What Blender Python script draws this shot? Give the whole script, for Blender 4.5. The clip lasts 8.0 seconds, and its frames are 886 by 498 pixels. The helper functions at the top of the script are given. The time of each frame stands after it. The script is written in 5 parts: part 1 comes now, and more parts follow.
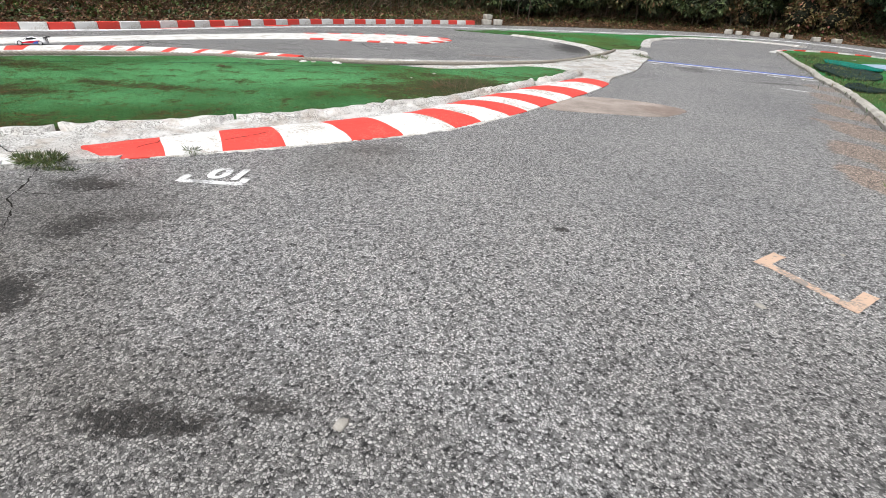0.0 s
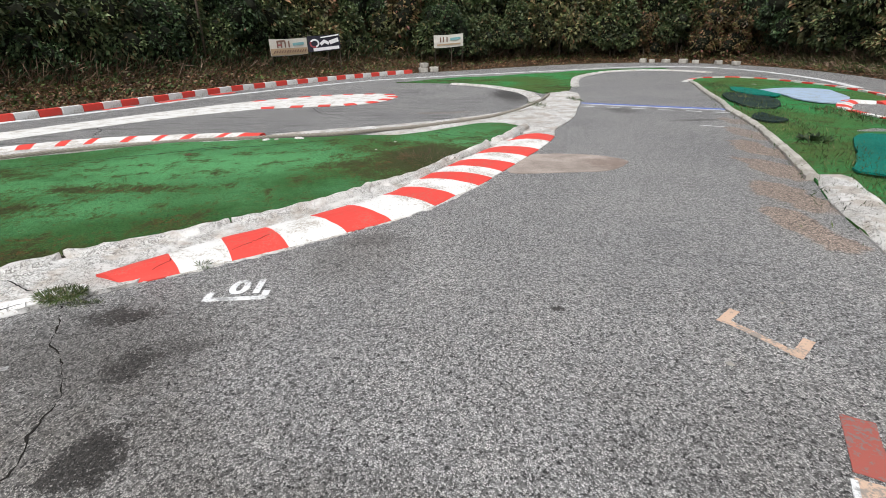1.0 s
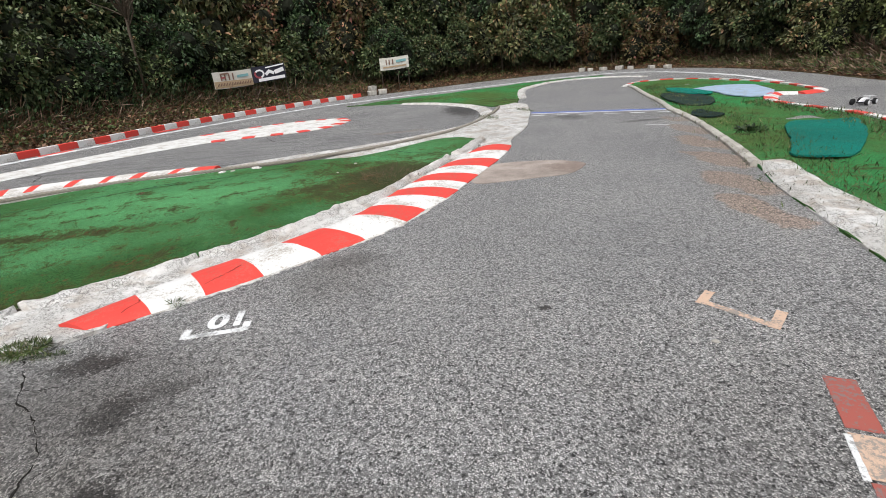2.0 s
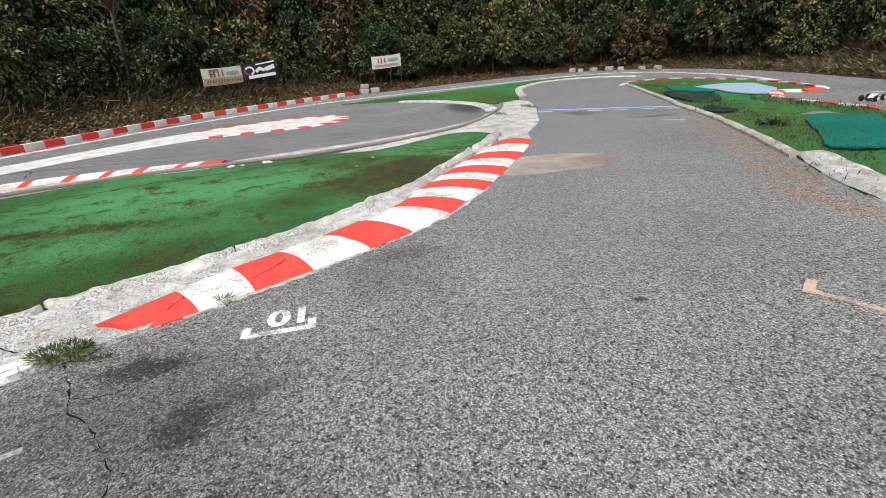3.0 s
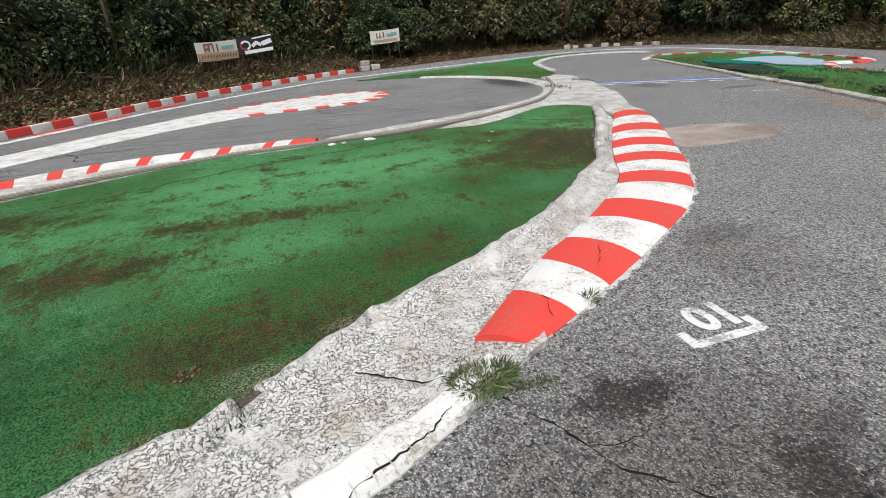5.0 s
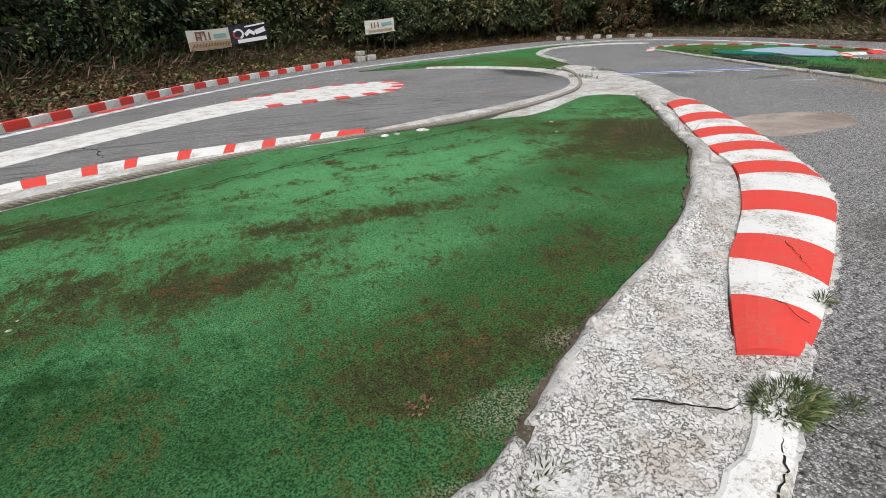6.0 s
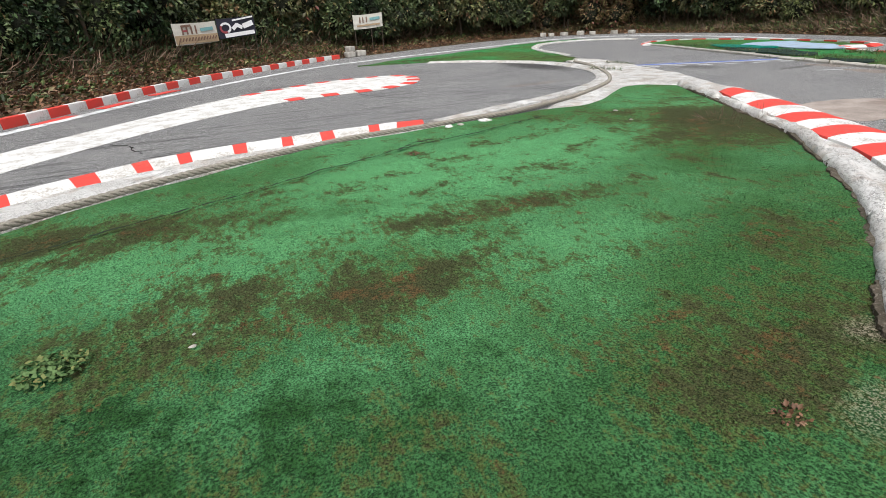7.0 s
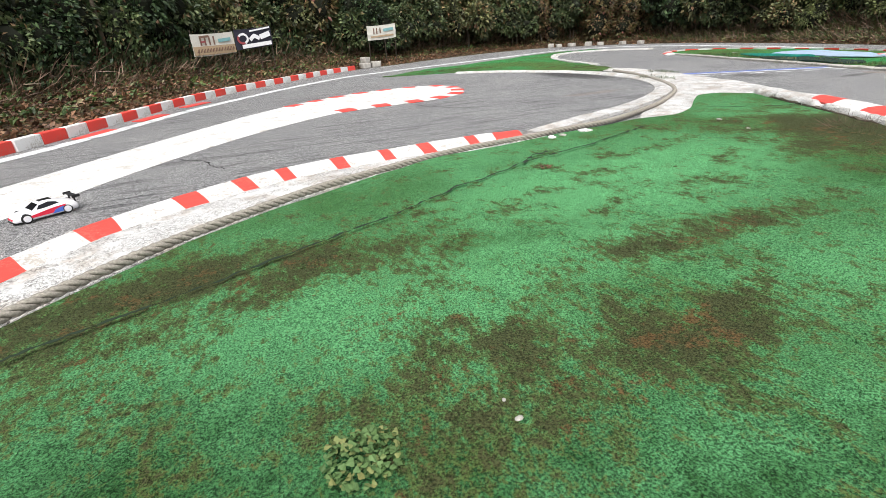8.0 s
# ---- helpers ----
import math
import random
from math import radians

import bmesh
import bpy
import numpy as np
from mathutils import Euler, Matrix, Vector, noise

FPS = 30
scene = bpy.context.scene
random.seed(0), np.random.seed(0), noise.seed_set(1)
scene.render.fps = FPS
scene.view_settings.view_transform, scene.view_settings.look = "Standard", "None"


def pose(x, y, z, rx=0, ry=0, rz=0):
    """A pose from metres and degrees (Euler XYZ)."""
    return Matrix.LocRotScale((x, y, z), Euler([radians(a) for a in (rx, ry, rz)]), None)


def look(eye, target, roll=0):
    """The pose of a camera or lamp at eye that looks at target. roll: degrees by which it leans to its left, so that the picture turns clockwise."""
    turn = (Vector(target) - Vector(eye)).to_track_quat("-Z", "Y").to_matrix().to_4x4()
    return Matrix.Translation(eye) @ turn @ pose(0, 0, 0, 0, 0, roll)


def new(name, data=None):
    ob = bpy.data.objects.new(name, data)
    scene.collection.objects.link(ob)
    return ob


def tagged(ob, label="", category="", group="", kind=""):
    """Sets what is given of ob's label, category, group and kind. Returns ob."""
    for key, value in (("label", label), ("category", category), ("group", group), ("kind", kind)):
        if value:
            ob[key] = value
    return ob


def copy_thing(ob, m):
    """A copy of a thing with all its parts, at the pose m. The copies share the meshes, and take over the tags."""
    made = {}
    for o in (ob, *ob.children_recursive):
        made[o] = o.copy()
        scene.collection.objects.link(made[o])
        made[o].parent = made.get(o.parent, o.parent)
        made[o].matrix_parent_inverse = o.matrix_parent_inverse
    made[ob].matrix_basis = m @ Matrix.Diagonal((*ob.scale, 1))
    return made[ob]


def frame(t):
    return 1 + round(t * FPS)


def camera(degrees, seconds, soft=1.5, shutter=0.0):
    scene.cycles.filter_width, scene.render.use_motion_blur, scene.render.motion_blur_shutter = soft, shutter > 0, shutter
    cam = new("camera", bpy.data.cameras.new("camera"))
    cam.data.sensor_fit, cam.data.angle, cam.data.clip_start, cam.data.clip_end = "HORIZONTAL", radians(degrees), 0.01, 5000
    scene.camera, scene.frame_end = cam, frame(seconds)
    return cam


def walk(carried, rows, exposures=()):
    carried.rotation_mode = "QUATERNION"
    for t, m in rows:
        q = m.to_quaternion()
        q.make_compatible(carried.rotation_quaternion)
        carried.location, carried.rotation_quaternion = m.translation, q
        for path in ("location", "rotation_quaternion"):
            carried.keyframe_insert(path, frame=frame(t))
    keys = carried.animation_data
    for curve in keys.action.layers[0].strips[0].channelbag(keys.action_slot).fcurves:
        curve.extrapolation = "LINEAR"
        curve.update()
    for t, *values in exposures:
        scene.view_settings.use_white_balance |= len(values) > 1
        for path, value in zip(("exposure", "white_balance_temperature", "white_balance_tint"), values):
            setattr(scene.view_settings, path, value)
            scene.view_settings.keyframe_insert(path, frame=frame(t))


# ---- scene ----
cam = camera(86, 8.0, 0.6)
PATH = [
    (0, (0.708, -0.234, 1.284), (0.541, 1.527, 0.351), 2.9),
    (0.5, (0.489, -0.332, 1.799), (0.425, 1.465, 0.924), 1.3),
    (1, (0.306, -0.479, 1.884), (0.325, 1.350, 1.075), -1.2),
    (1.5, (0.240, -0.563, 1.895), (0.356, 1.286, 1.142), -3.7),
    (3, (-0.574, -0.138, 1.683), (-0.316, 1.700, 0.941), -4.3),
    (3.5, (-1.269, 0.094, 1.718), (-0.973, 1.918, 0.952), -4.0),
    (4, (-1.925, 0.436, 1.585), (-1.592, 2.251, 0.814), -3.7),
    (4.5, (-2.686, 0.776, 1.618), (-2.306, 2.570, 0.821), -3.9),
    (6, (-4.552, 1.888, 1.590), (-4.051, 3.627, 0.739), -3.8),
    (6.5, (-5.313, 2.215, 1.518), (-4.726, 3.921, 0.655), -3.1),
    (7, (-5.924, 2.690, 1.486), (-5.302, 4.384, 0.624), -3.6),
    (7.5, (-6.589, 3.349, 1.434), (-5.929, 5.041, 0.597), -3.5),
    (8, (-7.260, 3.803, 1.481), (-6.584, 5.495, 0.656), -3.7),
]
walk(cam, [(t, look(eye, target, roll)) for t, eye, target, roll in PATH],
     [(0, 0.50), (0.5, 0.36), (1.0, 0.32), (1.5, 0.32), (4.5, 0.25), (6.0, 0.13), (6.5, 0.2), (7.0, 0.45), (7.5, 0.68), (8.0, 0.76)])

# ---- world and light: bright overcast sky ----
world = bpy.data.worlds.new("overcast")
scene.world = world
world.use_nodes = True
wn, wl = world.node_tree.nodes, world.node_tree.links
sky = wn.new("ShaderNodeTexSky")
sky.sky_type, sky.sun_disc = "NISHITA", False
SUN_UP, SUN_TURN = 58.0, 200.0
sky.sun_elevation, sky.sun_rotation = radians(SUN_UP), radians(SUN_TURN)
sky.air_density, sky.dust_density = 1.0, 4.0
pale = wn.new("ShaderNodeHueSaturation")
pale.inputs["Saturation"].default_value = 0.22
wl.new(sky.outputs["Color"], pale.inputs["Color"])
wl.new(pale.outputs["Color"], wn["Background"].inputs["Color"])
wn["Background"].inputs["Strength"].default_value = 0.15
sun_data = bpy.data.lights.new("sun", "SUN")
sun_data.energy, sun_data.angle, sun_data.color = 1.2, radians(25), (1.0, 0.97, 0.92)
sun = new("sun", sun_data)
az, up = radians(SUN_TURN), radians(SUN_UP)
toward = Vector((math.sin(az) * math.cos(up), math.cos(az) * math.cos(up), math.sin(up)))
sun.rotation_euler = toward.to_track_quat("Z", "Y").to_euler()


# ---- materials ----
class Mat:
    """A node material with small helpers."""

    def __init__(self, name, rough=0.8, coords="Object"):
        self.m = bpy.data.materials.new(name)
        self.m.use_nodes = True
        self.t = self.m.node_tree
        self.p = self.t.nodes["Principled BSDF"]
        self.p.inputs["Roughness"].default_value = rough
        self.p.inputs["Specular IOR Level"].default_value = 0.25
        self.c = self.t.nodes.new("ShaderNodeTexCoord").outputs[coords]

    def link(self, a, b):
        self.t.links.new(a, b)

    def noise(self, scale, detail=3.0, rough=0.55, vec=None, stretch=None):
        n = self.t.nodes.new("ShaderNodeTexNoise")
        n.inputs["Scale"].default_value, n.inputs["Detail"].default_value, n.inputs["Roughness"].default_value = scale, detail, rough
        v = vec or self.c
        if stretch:
            v = self.vmath("MULTIPLY", v, stretch)
        self.link(v, n.inputs["Vector"])
        return n.outputs["Fac"]

    def cells(self, scale, out="Color"):
        n = self.t.nodes.new("ShaderNodeTexVoronoi")
        n.inputs["Scale"].default_value = scale
        self.link(self.c, n.inputs["Vector"])
        return n.outputs[out]

    def put(self, socket, v):
        if hasattr(v, "is_linked"):
            self.link(v, socket)
        else:
            socket.default_value = v

    def math(self, op, a, b=0.0, c=0.0):
        n = self.t.nodes.new("ShaderNodeMath")
        n.operation = op
        for s, v in zip(n.inputs, (a, b, c)):
            self.put(s, v)
        return n.outputs[0]

    def vmath(self, op, a, b):
        n = self.t.nodes.new("ShaderNodeVectorMath")
        n.operation = op
        self.put(n.inputs[0], a)
        self.put(n.inputs[1], b)
        return n.outputs["Value" if op in ("LENGTH", "DISTANCE") else "Vector"]

    def step(self, v, lo, hi, a=0.0, b=1.0):
        n = self.t.nodes.new("ShaderNodeMapRange")
        n.interpolation_type = "SMOOTHSTEP"
        for s, x in zip(n.inputs, (v, lo, hi, a, b)):
            self.put(s, x)
        return n.outputs[0]

    def ramp(self, v, *stops):
        n = self.t.nodes.new("ShaderNodeValToRGB")
        while len(n.color_ramp.elements) < len(stops):
            n.color_ramp.elements.new(0.5)
        for e, (pos, col) in zip(n.color_ramp.elements, stops):
            e.position, e.color = pos, (*col, 1)
        self.link(v, n.inputs["Fac"])
        return n.outputs["Color"]

    def mix(self, fac, a, b, mode="MIX"):
        n = self.t.nodes.new("ShaderNodeMix")
        n.data_type, n.blend_type = "RGBA", mode
        self.put(n.inputs[0], fac)
        for s, v in ((n.inputs[6], a), (n.inputs[7], b)):
            self.put(s, (*v, 1) if isinstance(v, tuple) else v)
        return n.outputs[2]

    def spot(self, x, y, rx, ry, wobble, edge=0.5):
        d = self.vmath("SUBTRACT", self.c, (x, y, 0))
        d = self.vmath("LENGTH", self.vmath("MULTIPLY", d, (1 / rx, 1 / ry, 0)), (0, 0, 0))
        d = self.math("ADD", d, self.math("MULTIPLY", self.math("SUBTRACT", wobble, 0.5), 2.2))
        return self.step(d, 1.0 + edge, 1.0 - edge)

    def island(self):
        return self.t.nodes.new("ShaderNodeNewGeometry").outputs["Random Per Island"]

    def each(self):
        return self.t.nodes.new("ShaderNodeObjectInfo").outputs["Random"]

    def bump(self, h, dist, strength=1.0):
        n = self.t.nodes.new("ShaderNodeBump")
        n.inputs["Strength"].default_value, n.inputs["Distance"].default_value = strength, dist
        self.link(h, n.inputs["Height"])
        self.link(n.outputs[0], self.p.inputs["Normal"])

    def done(self, color):
        self.put(self.p.inputs["Base Color"], (*color, 1) if isinstance(color, tuple) else color)
        return self.m


def asphalt_material():
    a = Mat("asphalt", 0.6)
    a.p.inputs["Specular IOR Level"].default_value = 0.5
    warp = a.vmath("ADD", a.c, a.vmath("MULTIPLY", a.noise(90, 2.0, 0.6), (0.012, -0.012, 0.0)))
    chips = a.t.nodes.new("ShaderNodeTexVoronoi")
    chips.inputs["Scale"].default_value = 96
    a.link(warp, chips.inputs["Vector"])
    gaps = a.t.nodes.new("ShaderNodeTexVoronoi")
    gaps.feature = "DISTANCE_TO_EDGE"
    gaps.inputs["Scale"].default_value = 96
    a.link(warp, gaps.inputs["Vector"])
    stone = a.step(chips.outputs["Color"], 0.2, 0.82, 0.15, 2.1)
    pit = a.step(gaps.outputs["Distance"], 0.03, 0.17, 0.12, 1.0)
    dust = a.noise(300, 2.0, 0.6)
    lump = a.noise(24, 3.0, 0.65)
    knob = a.step(a.noise(46, 2.0, 0.55), 0.36, 0.64)
    speck = a.math("MULTIPLY", stone, pit)
    speck = a.math("ADD", speck, a.math("MULTIPLY", a.math("SUBTRACT", dust, 0.5), 0.8))
    speck = a.math("ADD", speck, a.math("MULTIPLY", a.math("SUBTRACT", lump, 0.5), 1.7))
    speck = a.math("ADD", speck, a.math("MULTIPLY", a.math("SUBTRACT", knob, 0.5), 0.55))
    speck = a.math("ADD", speck, a.math("MULTIPLY", a.math("SUBTRACT", a.noise(10.5, 4.0, 0.75), 0.5), 0.9))
    speck = a.math("MAXIMUM", a.math("ADD", speck, 0.31), 0.04)
    broad = a.noise(0.45, 4.0, 0.6)
    mid = a.noise(2.6, 5.0, 0.65)
    col = a.ramp(broad, (0.3, (0.262, 0.262, 0.266)), (0.7, (0.36, 0.357, 0.353)))
    col = a.mix(a.step(mid, 0.35, 0.75, 0.0, 0.4), col, (0.365, 0.357, 0.347))
    wob = a.noise(8.0, 7.0, 0.8)
    fine = a.math("ADD", a.math("MULTIPLY_ADD", wob, 1.7, -0.425), a.math("MULTIPLY", knob, 0.15))
    for x, y, rx, ry, k in GRIMY:
        col = a.mix(a.math("MULTIPLY", a.spot(x, y, rx, ry, a.noise(1.9, 6.0, 0.7), 0.6), k), col, (0.115, 0.104, 0.088))
    for x, y, rx, ry, k in STAINS:
        soak = a.math("ADD", a.spot(x, y, rx * 1.2, ry * 1.2, fine, 0.7), a.math("MULTIPLY", a.math("SUBTRACT", knob, 0.6), 0.9))
        col = a.mix(a.math("MULTIPLY", a.step(soak, 0.3, 0.7), min(1.0, 1.2 * k)), col, (0.035, 0.032, 0.029))
    for x, y, rx, ry, k in DUSTY:
        col = a.mix(a.math("MULTIPLY", a.spot(x, y, rx, ry, a.noise(1.6, 5.0, 0.6), 0.14), k), col, (0.35, 0.265, 0.212))
    marks = a.noise(1.0, 4.0, 0.7, stretch=(0.5, 8.0, 1.0))
    lane = a.spot(-6.5, 14.0, 11.0, 5.0, broad, 0.4)
    col = a.mix(a.math("MULTIPLY", a.step(marks, 0.52, 0.64, 0.0, 0.75), lane), col, (0.06, 0.06, 0.062))
    n = a.t.nodes.new("ShaderNodeVectorMath")
    n.operation = "SCALE"
    a.link(col, n.inputs[0])
    a.link(speck, n.inputs["Scale"])
    a.bump(speck, 0.006, 0.8)
    return a.done(n.outputs[0])


# broad brownish grime worked into the asphalt: x, y, half-widths, strength
GRIMY = [(-1.9, 2.3, 0.8, 0.7, 0.22), (-2.8, 1.5, 1.2, 0.9, 0.5), (-1.3, 1.1, 0.8, 0.7, 0.4), (-0.4, 0.7, 0.9, 0.4, 0.4), (2.2, 0.9, 1.0, 0.8, 0.25), (-0.5, 3.7, 0.5, 0.5, 0.35)]
# dark oil and damp patches on the asphalt: x, y, half-widths, strength
STAINS = [(-2.13, 2.67, 0.22, 0.10, 0.8), (-1.68, 2.05, 0.13, 0.16, 0.75), (-1.47, 1.30, 0.15, 0.2, 0.85), (1.19, 2.61, 0.05, 0.04, 0.85),
          (-0.3, 4.05, 0.3, 0.12, 0.35), (-0.36, 0.78, 0.19, 0.06, 0.9), (0.0, 0.9, 0.09, 0.04, 0.7), (-1.45, 2.25, 0.16, 0.08, 0.4), (-2.0, 2.25, 0.7, 0.5, 0.28), (6.6, 11.0, 0.5, 0.12, 0.5), (3.0, 17.2, 0.5, 1.6, 0.75), (-9.5, 11.6, 2.0, 0.12, 0.4), (5.4, 12.9, 0.3, 0.5, 0.45)]
DUSTY = [(0.4, 13.2, 0.9, 0.2, 0.4), (4.2, 4.2, 0.22, 0.7, 0.85), (4.75, 5.2, 0.3, 0.7, 0.85), (5.4, 6.5, 0.3, 0.8, 0.85), (6.0, 7.8, 0.3, 0.8, 0.85), (6.7, 9.3, 0.25, 0.7, 0.7), (7.3, 10.7, 0.25, 0.6, 0.6)]
ASPHALT = asphalt_material()


def concrete_material():
    a = Mat("white_concrete", 0.88)
    chips, grain = a.noise(30, 6.0, 0.72), a.noise(85, 3.0, 0.7)
    broad, zone = a.noise(1.3, 4.0, 0.6), a.noise(2.7, 5.0, 0.65)
    col = a.ramp(broad, (0.3, (0.66, 0.64, 0.61)), (0.6, (0.86, 0.855, 0.84)))
    col = a.mix(a.step(zone, 0.47, 0.64, 0.0, 0.55), col, (0.50, 0.41, 0.33))
    # squiggly flaking, with the shading of its relief painted in as dark lines
    worm = a.math("ABSOLUTE", a.math("SUBTRACT", a.noise(34, 3.0, 0.6), 0.5))
    where = a.step(a.noise(5.0, 6.0, 0.75), 0.36, 0.56)
    flake_shade = a.math("MULTIPLY", a.step(worm, 0.0, 0.045, 0.75, 0.0), where)
    col = a.mix(flake_shade, col, (0.10, 0.085, 0.07))
    col = a.mix(a.math("MULTIPLY", a.step(grain, 0.55, 0.68, 0.0, 0.6), where), col, (0.24, 0.20, 0.16))
    pits = a.noise(9.0, 6.0, 0.78)
    col = a.mix(a.step(pits, 0.63, 0.68, 0.0, 0.95), col, (0.05, 0.042, 0.035))
    a.bump(a.math("SUBTRACT", chips, flake_shade), 0.022, 1.0)
    return a.done(col)


def paint_material(name, base, worn_col, amount=0.62):
    a = Mat(name, 0.6)
    chips, grain = a.noise(34, 6.0, 0.75), a.noise(90, 3.0, 0.7)
    broad, vein = a.noise(3.0, 4.0, 0.6), a.noise(11, 6.0, 0.75)
    w = a.math("ADD", chips, a.math("MULTIPLY", a.math("SUBTRACT", broad, 0.5), 0.6))
    col = a.mix(a.step(broad, 0.3, 0.7, 0.0, 0.3), base, tuple(c * 0.78 for c in base))
    thin = a.math("ABSOLUTE", a.math("SUBTRACT", vein, 0.5))
    veins = a.math("MULTIPLY", a.step(thin, 0.0, 0.028, 0.65, 0.0), a.step(broad, 0.45, 0.6))
    col = a.mix(veins, col, worn_col)
    col = a.mix(a.step(w, amount, amount + 0.07, 0.0, 0.85), col, worn_col)
    col = a.mix(a.step(grain, 0.6, 0.75, 0.0, 0.35), col, worn_col)
    a.bump(a.math("SUBTRACT", chips, w), 0.006, 0.6)
    return a.done(col)


def patch_material():
    a = Mat("worn_repair_mortar", 0.8)
    n1, n2 = a.noise(1.7, 6.0, 0.7), a.noise(60, 4.0, 0.7)
    col = a.ramp(n1, (0.35, (0.25, 0.21, 0.185)), (0.62, (0.42, 0.36, 0.325)))
    col = a.mix(a.math("MULTIPLY", a.spot(3.15, 7.1, 0.35, 0.35, n1, 0.5), 0.6), col, (0.17, 0.12, 0.10))
    col = a.mix(a.step(n2, 0.5, 0.66, 0.0, 0.6), col, (0.15, 0.135, 0.12))
    a.bump(n2, 0.004, 0.6)
    return a.done(col)


def dirt_material():
    a = Mat("gritty_soil", 0.95)
    n1, n2, n3 = a.noise(2.2, 5.0, 0.65), a.noise(45, 4.0, 0.7), a.noise(120, 2.0, 0.6)
    col = a.ramp(n1, (0.32, (0.05, 0.04, 0.03)), (0.62, (0.12, 0.10, 0.075)))
    col = a.mix(a.step(n2, 0.52, 0.64, 0.0, 0.6), col, (0.26, 0.23, 0.19))
    col = a.mix(a.step(n3, 0.52, 0.66, 0.0, 0.5), col, (0.03, 0.035, 0.02))
    a.bump(n2, 0.006, 0.7)
    return a.done(col)


DIRT = dirt_material()
PATCH = patch_material()
CONCRETE = concrete_material()
RED = paint_material("red_paint", (0.72, 0.07, 0.055), (0.42, 0.17, 0.13), 0.665)
WHITE = paint_material("white_paint", (0.75, 0.75, 0.74), (0.38, 0.34, 0.29), 0.545)
LINE_WHITE = paint_material("line_paint", (0.74, 0.75, 0.76), (0.27, 0.27, 0.27), 0.54)
LINE_BLUE = paint_material("blue_line_paint", (0.10, 0.18, 0.58), (0.25, 0.26, 0.3), 0.7)
RUST = paint_material("faded_orange_paint", (0.62, 0.44, 0.33), (0.25, 0.235, 0.22), 0.53)
LINE_FADED = paint_material("faded_line_paint", (0.45, 0.45, 0.45), (0.2, 0.2, 0.2), 0.50)
FADED_RED = paint_material("faded_red_paint", (0.36, 0.10, 0.08), (0.2, 0.17, 0.165), 0.50)
TEAL_PAINT = paint_material("green_track_paint", (0.02, 0.27, 0.2), (0.2, 0.22, 0.22), 0.62)
BLUE_MAT = paint_material("pale_blue_paint", (0.36, 0.47, 0.62), (0.3, 0.34, 0.36), 0.54)


def turf_material(name, bright, deep, brown=1.0):
    a = Mat(name, 0.95)
    a.p.inputs["Specular IOR Level"].default_value = 0.06
    a.p.inputs["Sheen Weight"].default_value = 0.05
    a.p.inputs["Sheen Roughness"].default_value = 0.45
    a.p.inputs["Sheen Tint"].default_value = (0.5, 0.85, 0.5, 1)
    fuzz, fibre = a.noise(95, 3.0, 0.7), a.noise(38, 4.0, 0.75)
    tuft = a.noise(17, 4.0, 0.75, stretch=(1.0, 0.55, 1.0))
    big = a.noise(0.33, 3.0, 0.5)
    small = a.noise(4.2, 8.0, 0.75)
    mott = a.noise(2.1, 9.0, 0.74)
    rust = a.noise(3.4, 8.0, 0.74, stretch=(0.7, 1.1, 1.0))
    col = a.mix(a.step(a.math("ADD", a.math("MULTIPLY", small, 0.3), a.math("MULTIPLY", big, 0.7)), 0.38, 0.60), deep, bright)
    for x, y, rx, ry, k in PALE:
        col = a.mix(a.math("MULTIPLY", a.spot(x, y, rx, ry, small, 0.6), k * brown), col, tuple(1.22 * c for c in bright))
    worn = 0.0
    for x, y, rx, ry, k in WORN:
        worn = a.math("MAXIMUM", worn, a.math("MULTIPLY", a.spot(x, y, rx, ry, mott, 0.8), k))
    bare = 0.0
    for x, y, rx, ry, k in BARE:
        bare = a.math("MAXIMUM", bare, a.math("MULTIPLY", a.spot(x, y, rx, ry, small, 0.9), k))
    rag = a.math("ADD", a.math("MULTIPLY", a.math("SUBTRACT", tuft, 0.5), 0.8), a.math("MULTIPLY", a.math("SUBTRACT", fibre, 0.5), 0.5))
    base = a.math("ADD", a.math("MULTIPLY_ADD", mott, 1.5, -0.26), a.math("ADD", a.math("MULTIPLY", rag, 1.1), a.math("MULTIPLY", worn, 0.15)))
    w = a.math("ADD", base, a.math("MULTIPLY", bare, 0.32))
    dull = 0.0
    for x, y, rx, ry, k in DULL:
        dull = a.math("ADD", dull, a.math("MULTIPLY", a.spot(x, y, rx, ry, small, 0.9), k))
    col = a.mix(a.math("MULTIPLY", dull, brown), col, (0.022, 0.078, 0.020))
    col = a.mix(a.step(w, 0.53, 0.66, 0.0, 0.85 * brown), col, (0.082, 0.108, 0.03))
    col = a.mix(a.step(w, 0.66, 0.76, 0.0, 0.8 * brown), col, (0.056, 0.050, 0.024))
    r = a.math("ADD", rust, a.math("ADD", a.math("MULTIPLY", rag, 0.5), a.math("MULTIPLY", worn, 0.1)))
    col = a.mix(a.step(r, 0.645, 0.73, 0.0, 0.75 * brown), col, (0.135, 0.070, 0.03))
    for x, y, rx, ry in GRIT:
        sand = a.math("MULTIPLY", a.spot(x, y, rx, ry, mott, 0.8), a.step(fuzz, 0.47, 0.58))
        col = a.mix(a.math("MULTIPLY", sand, 0.8 * brown), col, (0.34, 0.29, 0.23))
    tone = a.math("ADD", a.math("MULTIPLY", fuzz, 0.7), a.math("ADD", a.math("MULTIPLY", fibre, 0.2), a.math("MULTIPLY", tuft, 0.1)))
    col = a.mix(0.85, col, a.ramp(tone, (0.42, (0.14, 0.14, 0.14)), (0.57, (1.35, 1.35, 1.35))), "MULTIPLY")
    a.bump(tone, 0.022, 1.0)
    return a.done(col)


